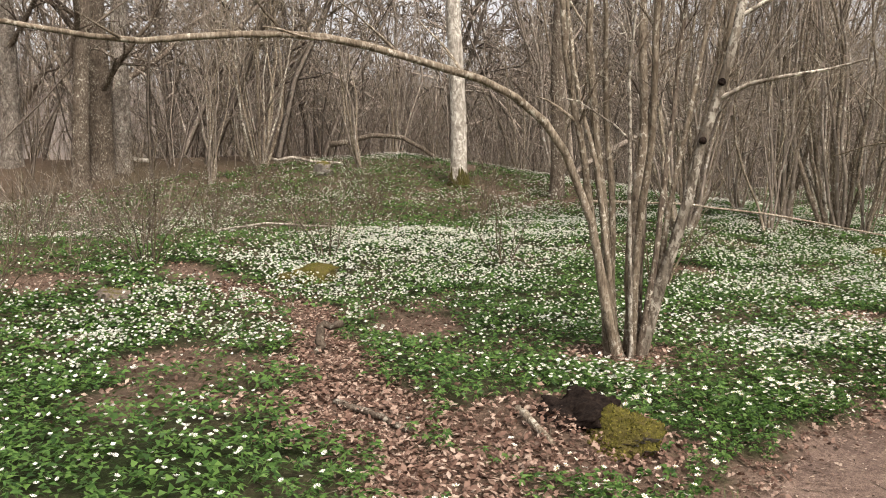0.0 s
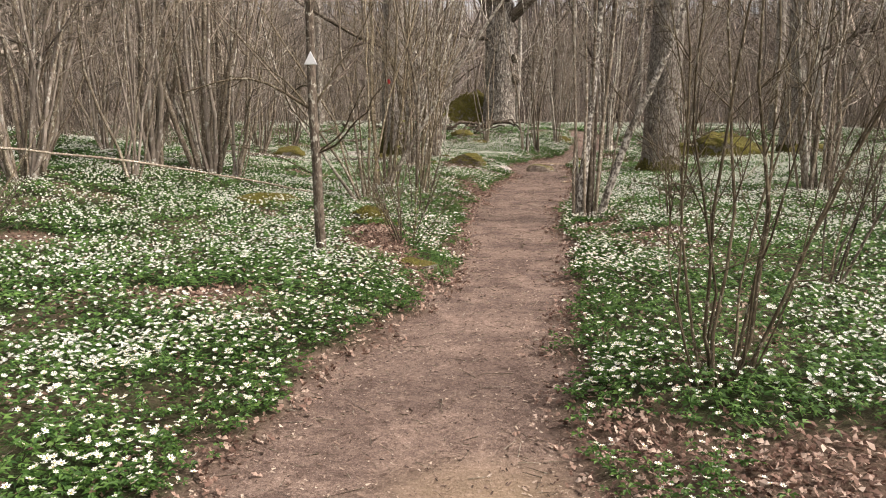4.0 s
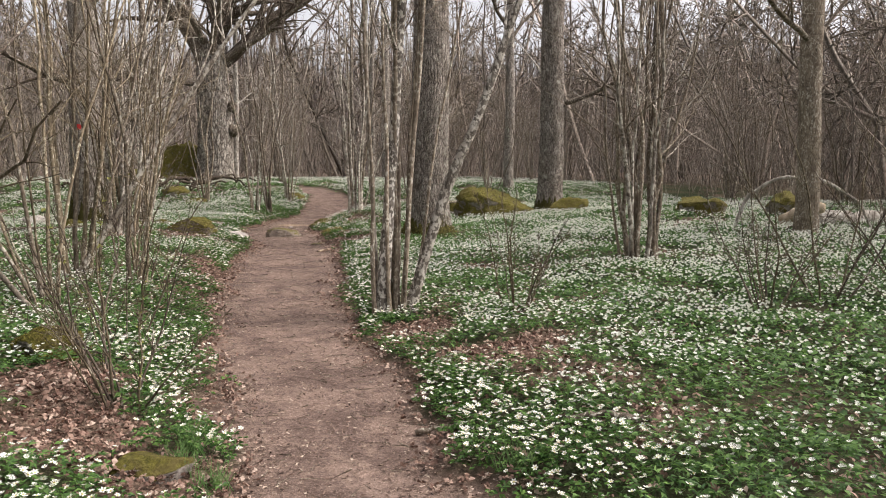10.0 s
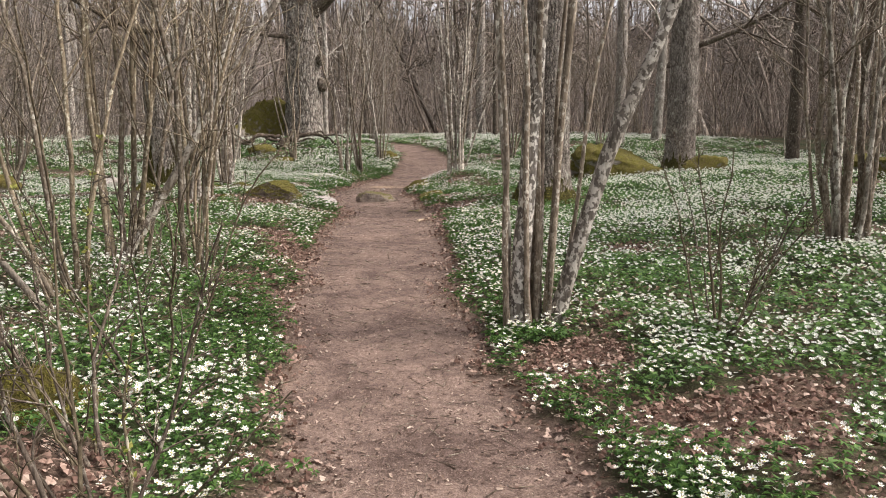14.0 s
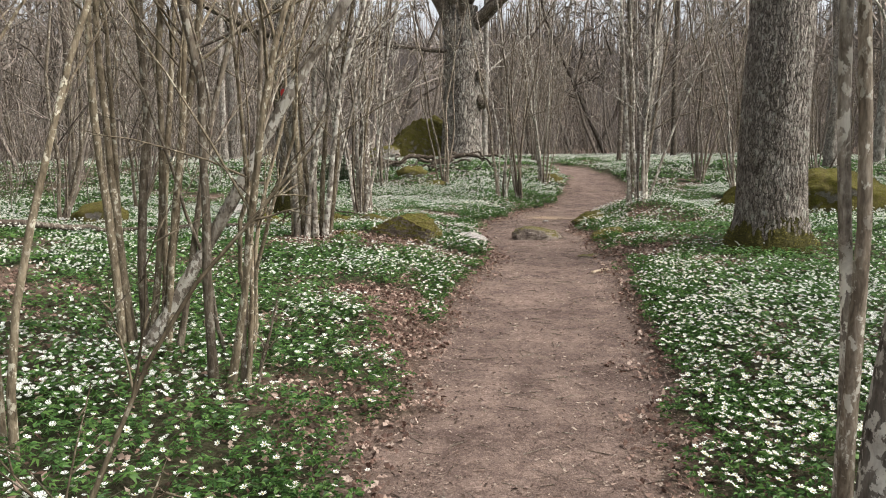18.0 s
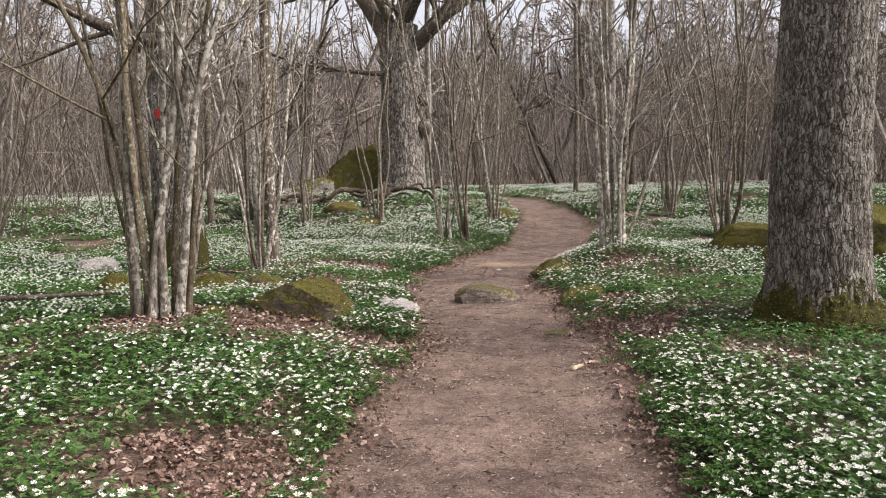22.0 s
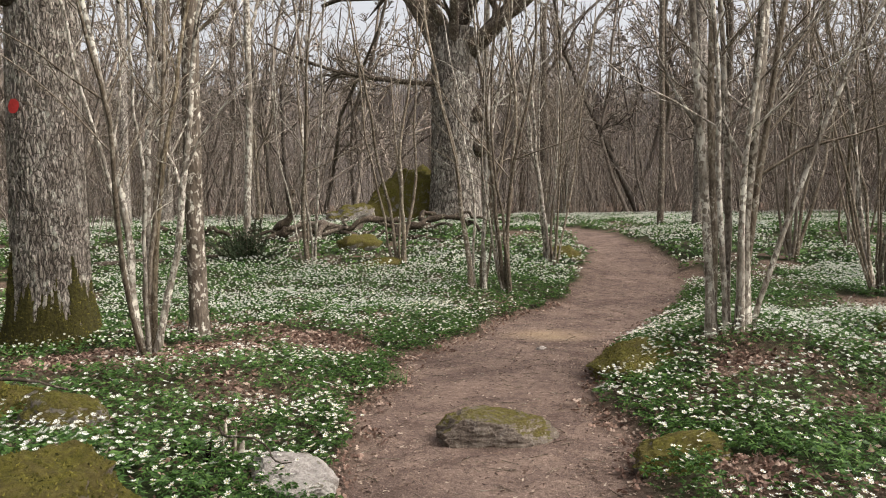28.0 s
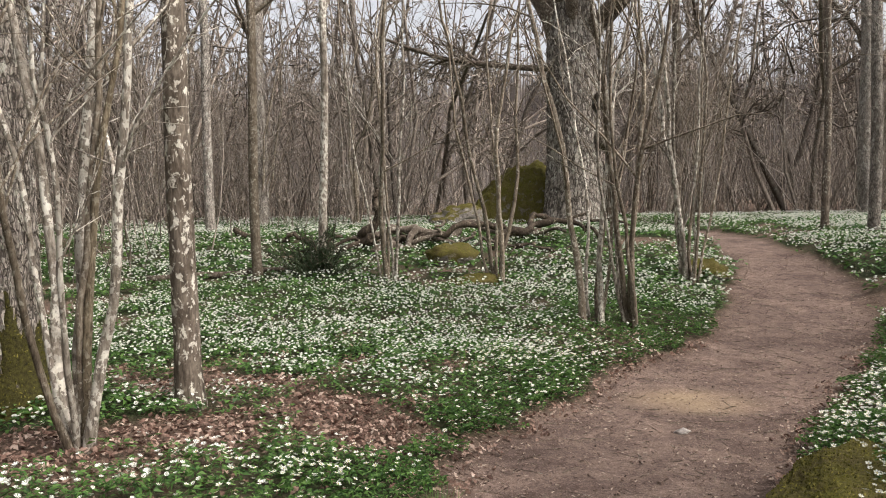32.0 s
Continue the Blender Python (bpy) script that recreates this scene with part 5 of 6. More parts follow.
for n, (x, y) in enumerate([(-0.3, 30.1), (0.12, 30.15), (0.85, 33), (-1.75, 32.45), (-3.47, 32.65)]):
    coppice("hazel_bush", x, y, fan(5 + n % 3, 120 + n, (4.5, 6.5), (0.018, 0.042), (1, 9), (-4, 8)), 120 + n, "slim pale hazel stems rising from anemones", "hazel", "hazels at the bend", (BARK_PALE, BARK_HAZEL), count=7, sub=4, spread=0.14)

# sawn stubs on the leaning stem
leaner = [q for q in hazel_a.children if q.name.startswith("stem")][3]
bark = np.array([v.co[:] for v in leaner.data.vertices]).reshape(24, 9, 3)
for z in (1.5, 2.02):
    ring = bark[np.argmin(np.abs(bark[:, :, 2].mean(1) - z))]
    mid = ring.mean(0)
    thick = np.linalg.norm(ring[0] - mid)
    p = np.array([mid + np.array([0.5, -0.85, 0.25]) * thick * u for u in (0.6, 1.0, 1.35, 1.5, 1.5)])
    cut = part("sawn_stub", (lambda q: (q[0], [q[1]]))(tubes(p[None], np.array([[0.028, 0.026, 0.023, 0.018, 0.002]]), 12)), DEAD_WOOD, leaner, "dark sawn-off stub")


# low bare shrubs
def shrub(x, y, n, seed, height, label, buds=0, group="", stout=1.0, tilt=(6, 38), twigs=9, stems=None):
    ob = coppice("shrub", x, y, stems or fan(n, seed, (height * 0.6, height), (0.006 * stout, 0.012 * stout), tilt, (-18, 10)), seed, label, "shrub", group, (BARK_OLIVE, BARK_DARK), count=twigs, wobble=0.1, sub=4, fine=2, k=10, sides=5, low=0.25, spread=0.1)
    if buds:
        rng = np.random.default_rng(seed + 5)
        tw = np.array([v.co[:] for v in ob.children[-1].data.vertices])
        c = tw[rng.integers(0, len(tw), buds)]
        d = norm(rng.normal(0, 1, (buds, 3)) + np.array([0, 0, 0.7])) * rng.uniform(0.012, 0.028, buds)[:, None]
        w = norm(np.cross(d, rng.normal(0, 1, (buds, 3)))) * 0.008
        verts = np.stack([c, c + d * 0.5 + w, c + d, c + d * 0.5 - w], 1).reshape(-1, 3)
        tagged(part("buds", (verts, [np.arange(buds * 4).reshape(-1, 4)]), BUD, ob, "", False), "yellow-green opening buds", kind="stuff")
    return ob


shrub(0.66, 6.15, 0, 201, 2.9, "bare multi-stemmed shrub with olive-brown stems beside the path", stems=[(170, 7, 2.6, 0.0101, 3, 0, (-0.08, 0.0)), (185, 11, 2.3, 0.0086, -4, 0, (-0.1, 0.03)), (175, 3, 2.9, 0.0117, 4, 0, (-0.05, -0.03)), (150, 5, 2.5, 0.0094, -3, 0, (-0.03, 0.06)), (20, 2, 2.9, 0.0117, 3, 0, (0.0, 0.0)),
                  (0, 5, 2.9, 0.0125, 2, 0, (0.03, -0.02)), (10, 10, 2.8, 0.0117, 4, 0, (0.05, 0.02)), (355, 15, 2.7, 0.0109, 2, 0, (0.08, 0.0)), (345, 19, 2.4, 0.0094, -3, 0, (0.1, -0.03)), (40, 12, 2.4, 0.0094, 2, 0, (0.06, 0.07)), (300, 9, 2.0, 0.0078, -2, 0, (0.02, -0.06)), (200, 18, 1.6, 0.0062, -6, 0, (-0.1, -0.02)), (5, 24, 1.7, 0.0062, -8, 0, (0.1, 0.02))], twigs=7)
shrub(-1.58, 10.4, 9, 202, 1.3, "low bare shrub among dry leaves and anemones", 40)
shrub(1.5, 12.55, 8, 203, 1.4, "low bare shrub in the anemones")
shrub(3.78, 11.98, 10, 204, 1.6, "spreading bare shrub in the anemones")
shrub(1.99, 8.56, 6, 205, 2.8, "tall bare shrub with reddish stems", stout=1.2, tilt=(3, 18))
shrub(-1.77, 12.1, 5, 206, 1.7, "thin shrub with first yellow-green buds", 90)
shrub(-1.73, 11.03, 4, 207, 1.5, "thin shrub with first yellow-green buds", 70)
shrub(-10.33, 4.47, 14, 208, 2.2, "bushy bare shrub on the flower slope")
shrub(-11.06, 7.71, 5, 209, 2.0, "thin crooked sapling on the flower slope")
shrub(4.45, 12.05, 6, 210, 3.4, "tall slender bare shrub")
shrub(-4.84, 7.9, 6, 211, 1.6, "thin bare shrub behind hazel stems")
shrub(-8.66, 2.01, 8, 212, 2.0, "bare shrub beside the side trail")
shrub(5.68, 12.39, 9, 213, 2.4, "bare shrub at the edge of the thicket")
for n, (x, y) in enumerate([(-12.42, 9.86), (-14.13, 11.43), (-13.16, 6.79), (-16.78, 10.05), (-11.73, 12.69), (-17.27, 16.11), (-15.33, 8.16), (-10.87, 15.29), (-18.95, 8.17), (-10.27, 10.76), (-11.62, 3.22), (-9.07, 6.44), (-12.48, 5.32), (-14.64, 4.48)]):
    shrub(x, y, 7, 230 + n, 1.3 + 0.15 * (n % 5), "low bare brush on the mossy slope", 0, "brush on the slope")
shrub(-7.01, 7.79, 6, 214, 1.4, "thin bare shrub in the anemones")

# ---- the tree that carries the trail marker ----
post = thing("marker_tree", -2.25, 9.42, float(land(-2.25, 9.42)) - 0.03, "thin dark tree carrying a white triangular trail marker", "tree")
prng = np.random.default_rng(301)
pline = stem_line(150, 1.5, 4.2, 1, (0, 0, -0.02), 22, prng, 0.012)
prad = 0.05 * np.linspace(1, 0.55, 22)
part("trunk", (lambda s: (s[0], [s[1]]))(tubes(pline[None], prad[None], 12)), BARK_DARK, post)
for shape in twig_shapes(pline[None], prad[None], prng, 24, 5, 0.25, 3, (0.2, 0.4)):
    q = shape[0]
    if not ((np.abs(q[:, 0]) < 0.16) & (q[:, 1] < 0.0) & (np.abs(q[:, 2] - 1.75) < 0.3)).any():
        part("branch", shape, BARK_DARK, post)
for z, az, tilt, length, thick, lift in ((1.3, 185, 68, 1.3, 0.017, 0.0), (1.5, 170, 66, 0.6, 0.009, -0.1), (1.34, 200, 40, 1.0, 0.009, 0.05), (1.46, 10, 42, 1.2, 0.011, 0.03), (1.05, 5, 48, 0.9, 0.009, 0.15), (0.98, 350, 70, 1.1, 0.011, 0.1),
                                         (1.2, 195, 50, 0.8, 0.008, 0.12), (0.85, 180, 58, 0.9, 0.007, 0.1), (1.15, 30, 62, 0.9, 0.008, -0.02)):
    foot = pline[np.argmin(np.abs(pline[:, 2] - z))]
    way = np.array([math.sin(radians(tilt)) * math.cos(radians(az)), math.sin(radians(tilt)) * math.sin(radians(az)), math.cos(radians(tilt))])
    bow = grow(foot[None], way[None], np.array([length]), 9, prng, 0.2, lift)
    thin = thick * np.linspace(1, 0.4, 9)[None]
    bough = part("bough", (lambda q: (q[0], [q[1]]))(tubes(bow, thin, 6)), BARK_TAN if thick > 0.015 else BARK_OLIVE, post)
    for shape in twig_shapes(bow, thin, prng, 6, 3, 0.25, 2, (0.25, 0.5)):
        part("twig", shape, BARK_OLIVE, bough)
spot = pline[np.argmin(np.abs(pline[:, 2] - 1.72))]
strip = np.array([spot + np.array([0, 0, q]) for q in np.linspace(-0.15, 0.12, 8)])
part("peeled_patch", (lambda s: (s[0], [s[1]]))(tubes(strip[None], np.array([[0.02, 0.03, 0.0375, 0.0372, 0.037, 0.0365, 0.03, 0.02]]), 12)), SIGN_CREAM, post, "pale peeled strip of bark")
tri = np.array([(-0.062, 0, -0.045), (0.062, 0, -0.045), (0, 0, 0.075)])
plate = np.concatenate([tri + (0, -0.003, 0), tri * (0.94, 1, 0.94) + (0, -0.005, 0), tri + (0, 0.003, 0)])
mark = part("trail_marker", (plate, [np.array([(3, 4, 5), (8, 7, 6)]), np.array([(0, 1, 4, 3), (1, 2, 5, 4), (2, 0, 3, 5), (0, 6, 7, 1), (1, 7, 8, 2), (2, 8, 6, 0)])]), SIGN_WHITE, post, "white triangle trail marker", False)
mark.location = spot + np.array([0.012, -0.06, 0.05])
coppice("hazel_bush", -2.68, 14.1, [(165, 25, 4.5, 0.02, 30), (200, 20, 4.5, 0.022, 35, 1), (110, 5, 4.8, 0.022, 4), (60, 9, 4.5, 0.018, 3), (270, 8, 3, 0.014, 8), (150, 10, 4.8, 0.024, 5)], 302, "hazel with stems drooping towards the flower field", "hazel", mats=(BARK_TAN, BARK_HAZEL, BARK_TAN), count=9)

# ---- thicket of hazels further back ----
models = [coppice("hazel_bush", -6.92, 12.01, fan(9, 401, (4.5, 7), (0.014, 0.034), (2, 13)), 401, "thicket hazel with many brown stems", "hazel", "hazels of the thicket", (BARK_FAR, BARK_HAZEL), 8, 5, 4, 12, 6, whole=True, wobble=0.12, reach=(0.25, 0.65)),
          coppice("hazel_bush", -7.25, 16.54, fan(11, 402, (5, 7.5), (0.012, 0.03), (2, 12)), 402, "thicket hazel with many brown stems", "hazel", "hazels of the thicket", (BARK_FAR, BARK_HAZEL), 8, 5, 4, 12, 6, whole=True, wobble=0.12, reach=(0.25, 0.65)),
          coppice("hazel_bush", -5.63, 15.4, fan(7, 403, (5, 8), (0.018, 0.045), (1, 15), (-8, 24)), 403, "thicket hazel with many brown stems", "hazel", "hazels of the thicket", (BARK_FAR, BARK_HAZEL), 9, 5, 4, 12, 6, whole=True, wobble=0.12, reach=(0.25, 0.65)),
          coppice("hazel_bush", -6.1, 13.4, fan(8, 404, (4, 6.5), (0.012, 0.03), (2, 18), (0, 30)), 404, "thicket hazel with many brown stems", "hazel", "hazels of the thicket", (BARK_HAZEL, BARK_FAR), 9, 5, 4, 12, 6, whole=True, wobble=0.12, reach=(0.25, 0.65)),
          coppice("hazel_bush", 4.92, 29.35, fan(12, 405, (5, 8), (0.014, 0.04), (1, 12)), 405, "thicket hazel with many brown stems", "hazel", "hazels of the thicket", (BARK_HAZEL, BARK_PALE), 8, 5, 4, 12, 6, whole=True, wobble=0.12, reach=(0.25, 0.65))]
trng = np.random.default_rng(500)
places = [(-5.2, 15.2), (-7, 12.3), (-6.6, 15.2), (6.3, 33.6), (-5.94, 15.74), (-7.32, 12.92), (1.06, 41.12), (4.95, 32.8), (7.1, 30.4), (-20.03, 12.04), (-18, 14.03), (-19.15, 10.05), (-13.3, 16.88), (9.21, 15.19)]
while len(places) < 120:
    x, y = trng.uniform(-34, 30), trng.uniform(-4, 62)
    near = min(math.hypot(x - np.interp(q, TRAIL[:, 0], TRAIL[:, 1]), y - q) for q in np.arange(0, 39, 1.0))
    need = 18.5 if x < -6 and y < 16 else 15.5 if x < 0 and y < 9 else 5.2 if x < 0 and 15 < y < 33 else 7.5 if x < 0 else 9.0
    if near > need + trng.uniform(0, 6) ** 1.0 * 0.5 and min(math.hypot(x - a, y - b) for a, b in places) > 1.5 and trail_gap(x, y) > 2:
        places.append((x, y))
for n, (x, y) in enumerate(places):
    s = trng.uniform(0.85, 1.25)
    copy_thing(models[n % 5], pose(x, y, float(land(x, y)) - 0.03, 0, 0, trng.uniform(0, 360)) @ Matrix.Diagonal((s, s, s, 1)))

# dark evergreen bush
jrng = np.random.default_rng(77)
jun = thing("juniper_bush", -4.65, 32.75, float(land(-4.65, 32.75)), "dark green low juniper bush", "bush")
js = np.zeros((60, 3)) + jrng.normal(0, 0.12, (60, 3)) * (1, 1, 0)
jw = norm(jrng.normal(0, 0.8, (60, 3)) + (0, 0, 0.5))
jw[:, 2] = np.abs(jw[:, 2])
jp = grow(js, jw, jrng.uniform(0.4, 0.9, 60), 6, jrng, 0.15, 0.05)
tagged(part("boughs", (lambda s: (s[0], [s[1]]))(tubes(jp, np.full((60, 6), 0.008), 4)), BARK_DARK, jun), kind="stuff")
i = jrng.integers(0, 60, 5000)
u = jrng.uniform(0.15, 1, 5000) * 4.999
a0 = jp[i, u.astype(int)] + (jp[i, u.astype(int) + 1] - jp[i, u.astype(int)]) * (u % 1)[:, None]
sj = cones(a0, a0 + norm(jrng.normal(0, 1, (5000, 3)) + (0, 0, 0.4)) * jrng.uniform(0.04, 0.11, 5000)[:, None], np.full(5000, 0.008))
tagged(part("needles", (sj[0], [sj[1]]), NEEDLE, jun), kind="stuff")

# ---- far woods ----


def far_woods():
    rng = np.random.default_rng(900)
    n = 4300
    x, y = rng.uniform(-75, 70, n * 3), rng.uniform(-12, 95, n * 3)
    track = np.array([(np.interp(q, TRAIL[:, 0], TRAIL[:, 1]), q) for q in np.arange(0, 37, 1.5)])
    near = np.min(np.hypot(x[:, None] - track[:, 0], y[:, None] - track[:, 1]), 1)
    ok = (near > np.where((x < -7) & (y < 17), 20.0, 17.0)) & (trail_gap(x, y) > 1.2) & (rng.random(n * 3) < np.clip(1.25 - near / 90, 0.2, 1))
    ok &= ~((np.abs(np.arctan2(y - 0.5, -x) - 0.3) < 0.09) & (x < -24) & (rng.random(n * 3) < 0.7))
    x, y = x[ok][:n], y[ok][:n]
    n = len(x)
    # stems stand in clumps
    x, y = x + rng.normal(0, 0.2, n), y + rng.normal(0, 0.2, n)
    base = np.stack([x, y, lie(x, y) - 0.05], 1)
    way = norm(np.stack([rng.normal(0, 0.27, n), rng.normal(0, 0.27, n), np.ones(n)], 1))
    big = rng.random(n) < 0.36
    length = np.where(big, rng.uniform(10, 17, n), rng.uniform(5, 9, n))
    p = grow(base, way, length, 7, rng, 0.17, 0.03)
    r = np.where(big, rng.uniform(0.05, 0.16, n), rng.uniform(0.018, 0.045, n))[:, None] * np.linspace(1, 0.35, 7)
    tagged(new("far_trunks", (lambda s: make_mesh("far_trunks", s[0], [s[1]], BARK_FAR))(tubes(p, r, 3))), "countless thin brown trunks of the far wood", "woods", "", "stuff")
    s, w, l, rad = sprout(p, r, 9, rng, 0.12, (0.15, 0.42), (0.35, 1.3), 0.12)
    mid = s + w * (l * 0.5)[:, None]
    bent = norm(w + rng.normal(0, 0.35, w.shape) + (0, 0, 0.1))
    end = mid + bent * (l * 0.5)[:, None]
    i = np.repeat(np.arange(len(s)), 4)
    f = rng.uniform(0.15, 1.0, len(i))[:, None]
    s2 = np.where(f < 0.5, s[i] + w[i] * (l[i, None] * f), mid[i] + bent[i] * (l[i, None] * (f - 0.5)))
    w2 = norm(bent[i] + rng.normal(0, 0.75, (len(i), 3)))
    # crooked boughs on the bigger ones
    tall = big & (np.hypot(x, y - 18) < 52)
    bs, bw, bl, br = sprout(p[tall], r[tall], 9, rng, 0.25, (0.2, 0.5), (0.5, 1.35), 0.05)
    bp = grow(bs, bw, bl, 6, rng, 0.3, 0.03)
    bq = np.maximum(br, 0.02)[:, None] * np.linspace(1, 0.3, 6)
    tagged(new("far_boughs", (lambda q: make_mesh("far_boughs", q[0], [q[1]], BARK_FAR))(tubes(bp, bq, 3))), "crooked boughs of the far trees", "woods", "", "stuff")
    cs, cw, cl, cr = sprout(bp, bq, 9, rng, 0.15, (0.25, 0.6), (0.4, 1.3), 0.05)
    cend = cs + cw * cl[:, None]
    ci = np.repeat(np.arange(len(cs)), 6)
    c2 = cs[ci] + (cend - cs)[ci] * rng.uniform(0.2, 1, len(ci))[:, None]
    cw2 = norm(cw[ci] + rng.normal(0, 0.8, (len(ci), 3)))
    crown = [slivers(cs, cend, np.full(len(cs), 0.033), rng), slivers(c2, c2 + cw2 * (cl[ci] * rng.uniform(0.2, 0.5, len(ci)))[:, None], np.full(len(c2), 0.031), rng)]
    v, f = join([*crown, slivers(s, mid + (mid - s) * 0.1, np.maximum(rad, 0.014), rng), slivers(mid, end, np.maximum(rad, 0.012) * 0.8, rng),
                 slivers(s2, s2 + w2 * (l[i] * rng.uniform(0.2, 0.55, len(i)))[:, None], np.full(len(s2), 0.012), rng)])
    tagged(new("far_twigs", make_mesh("far_twigs", v, f, BARK_FAR)), "brown haze of bare twigs in the far wood", "woods", "", "stuff")


far_woods()


def undergrowth():
    """Thin shoots between the hazels and low brush on the slope."""
    rng = np.random.default_rng(950)
    x, y = rng.uniform(-32, 32, 30000), rng.uniform(-6, 66, 30000)
    track = np.array([(np.interp(q, TRAIL[:, 0], TRAIL[:, 1]), q) for q in np.arange(0, 39, 1.5)])
    near = np.min(np.hypot(x[:, None] - track[:, 0], y[:, None] - track[:, 1]), 1)
    least = np.where((x < -7) & (y < 17), 20.0, np.where(x < 0, 9.0, 10.5))
    ok = (near > least) & (near < 30) & (trail_gap(x, y) > 1.0) & (rng.random(30000) < 0.2 + 0.8 * smooth01((near - least) / 6)) & (vnoise(x, y, 2.2, 2) > 0.35)
    ok &= ~((x > 7) & (y < 28) & (rng.random(30000) < 0.45))
    x, y = x[ok][:5600], y[ok][:5600]
    n = len(x)
    way = norm(np.stack([rng.normal(0, 0.2, n), rng.normal(0, 0.2, n), np.ones(n)], 1))
    p = grow(np.stack([x, y, lie(x, y) - 0.05], 1), way, rng.uniform(1.5, 5.5, n), 6, rng, 0.1, 0.0)
    r = rng.uniform(0.006, 0.017, n)[:, None] * np.linspace(1, 0.35, 6)
    s, w, l, rad = sprout(p, r, 10, rng, 0.12, (0.12, 0.4), (0.35, 1.4), 0.1)
    # low brush on the slope
    bx, by = rng.uniform(-21, -9, 9000), rng.uniform(3.5, 19, 9000)
    keep = (side_gap(bx, by) > 0.6) & (rng.random(9000) < (0.05 + 0.4 * smooth01((-bx - 10) / 4)) * (0.12 + 0.88 * smooth01((11 - by) / 5))) & (vnoise(bx, by, 1.1, 4) > 0.38)
    bx, by = bx[keep], by[keep]
    bn = len(bx)
    bp = grow(np.stack([bx, by, land(bx, by) - 0.03], 1), norm(np.stack([rng.normal(0, 0.6, bn), rng.normal(0, 0.6, bn), np.ones(bn)], 1)), rng.uniform(0.25, 1.2, bn), 5, rng, 0.2, 0.0)
    bs, bw, bl, _ = sprout(bp, np.full((bn, 5), 0.005), 5, rng, 0.15, (0.2, 0.6), (0.35, 1.3), 0.05)
    v, f = join([tubes(p, r, 3), slivers(s, s + w * l[:, None], np.full(len(s), 0.007), rng), tubes(bp, np.full((bn, 5), 0.004), 3), slivers(bs, bs + bw * bl[:, None], np.full(len(bs), 0.004), rng)])
    tagged(new("undergrowth", make_mesh("undergrowth", v, f, BARK_FAR)), "dense brown undergrowth of thin bare shoots", "undergrowth", "", "stuff")


undergrowth()


def far_bank():
    """The wood's distant edge, a ragged brown belt all round."""
    rng = np.random.default_rng(33)
    a = np.linspace(0, 2 * np.pi, 14401)
    rows = []
    top = 14.5 + 3 * vnoise(a * 14, a * 0, 1.0, 1) + 7 * rng.random(14401) ** 1.5
    for f in (0, 1):
        rad = 110 + 4 * vnoise(a * 30, a * 0 + f, 1.0, 3)
        rows.append(np.stack([rad * np.cos(a), 18 + rad * np.sin(a), -1 + f * top], -1))
    v = np.stack(rows)
    ids = np.arange(v.shape[0] * v.shape[1]).reshape(v.shape[:2])
    m, nt, b = surface("distant wood", 1.0, 0.0)
    # distance haze is put into this colour: greyer and paler than near bark
    col = ramp_node(nt, noise_node(nt, 1.0, 5, 0.7, stretch(nt, 2.2, 2.2, 0.08)), [(0.3, (0.15, 0.131, 0.118)), (0.7, (0.34, 0.305, 0.28))])
    nt.links.new(col, b.inputs["Base Color"])
    me = make_mesh("backdrop", v.reshape(-1, 3), [np.stack([ids[:-1, :-1], ids[:-1, 1:], ids[1:, 1:], ids[1:, :-1]], -1).reshape(-1, 4)], m)
    tagged(new("backdrop", me), "distant brown edge of the bare wood", "backdrop", "", "structure")


far_bank()

# ---- anemones, dry leaves and crumbs ----


def scatter(rng, count, x0, x1, y0, y1, share):
    x, y = rng.uniform(x0, x1, count), rng.uniform(y0, y1, count)
    ok = rng.random(count) < share(x, y)
    return x[ok], y[ok]


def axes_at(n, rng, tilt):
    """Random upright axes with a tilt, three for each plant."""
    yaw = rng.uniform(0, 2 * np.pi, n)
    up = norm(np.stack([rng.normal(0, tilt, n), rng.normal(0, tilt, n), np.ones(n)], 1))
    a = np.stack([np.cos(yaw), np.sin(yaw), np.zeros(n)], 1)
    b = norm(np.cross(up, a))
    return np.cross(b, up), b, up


def stamp(model, faces, base, axes, size):
    """Copies of a small model at many places, as points and faces."""
    m = np.asarray(model, float)
    a, b, c = axes
    s = size[:, None, None]
    v = base[:, None] + s * (m[None, :, :1] * a[:, None] + m[None, :, 1:2] * b[:, None] + m[None, :, 2:] * c[:, None])
    f = np.asarray(faces)
    return v.reshape(-1, 3), (np.arange(len(base))[:, None, None] * len(m) + f[None]).reshape(-1, f.shape[1])


def star(petals, rise, width):
    """A flower: folded petals round the middle."""
    v, f = [], []
    for k in range(petals):
        a = 2 * math.pi * k / petals
        c, s = math.cos(a), math.sin(a)
        i = len(v)
        for r, w, z in ((0.08, 0.0, 0.0), (0.6, -width, rise * 0.7), (1.0, 0.0, rise), (0.6, width, rise * 0.7)):
            v.append((r * c - w * s, r * s + w * c, z))
        f += [(i, i + 1, i + 2), (i, i + 2, i + 3)]
    return v, f


def whorl(leaves, lobes):
    """A whorl of divided leaves."""
    v, f = [], []
    for k in range(leaves):
        for q in range(lobes):
            a = 2 * math.pi * k / leaves + (q - (lobes - 1) / 2) * 0.62
            c, s = math.cos(a), math.sin(a)
            reach = 1.0 - 0.18 * abs(q - (lobes - 1) / 2)
            i = len(v)
            for r, w, z in ((0.1, 0, 0.0), (0.55, -0.17, 0.16), (reach, 0, -0.05), (0.55, 0.17, 0.16)):
                v.append((r * c - w * s, r * s + w * c, z))
            f += [(i, i + 1, i + 2), (i, i + 2, i + 3)]
    return v, f


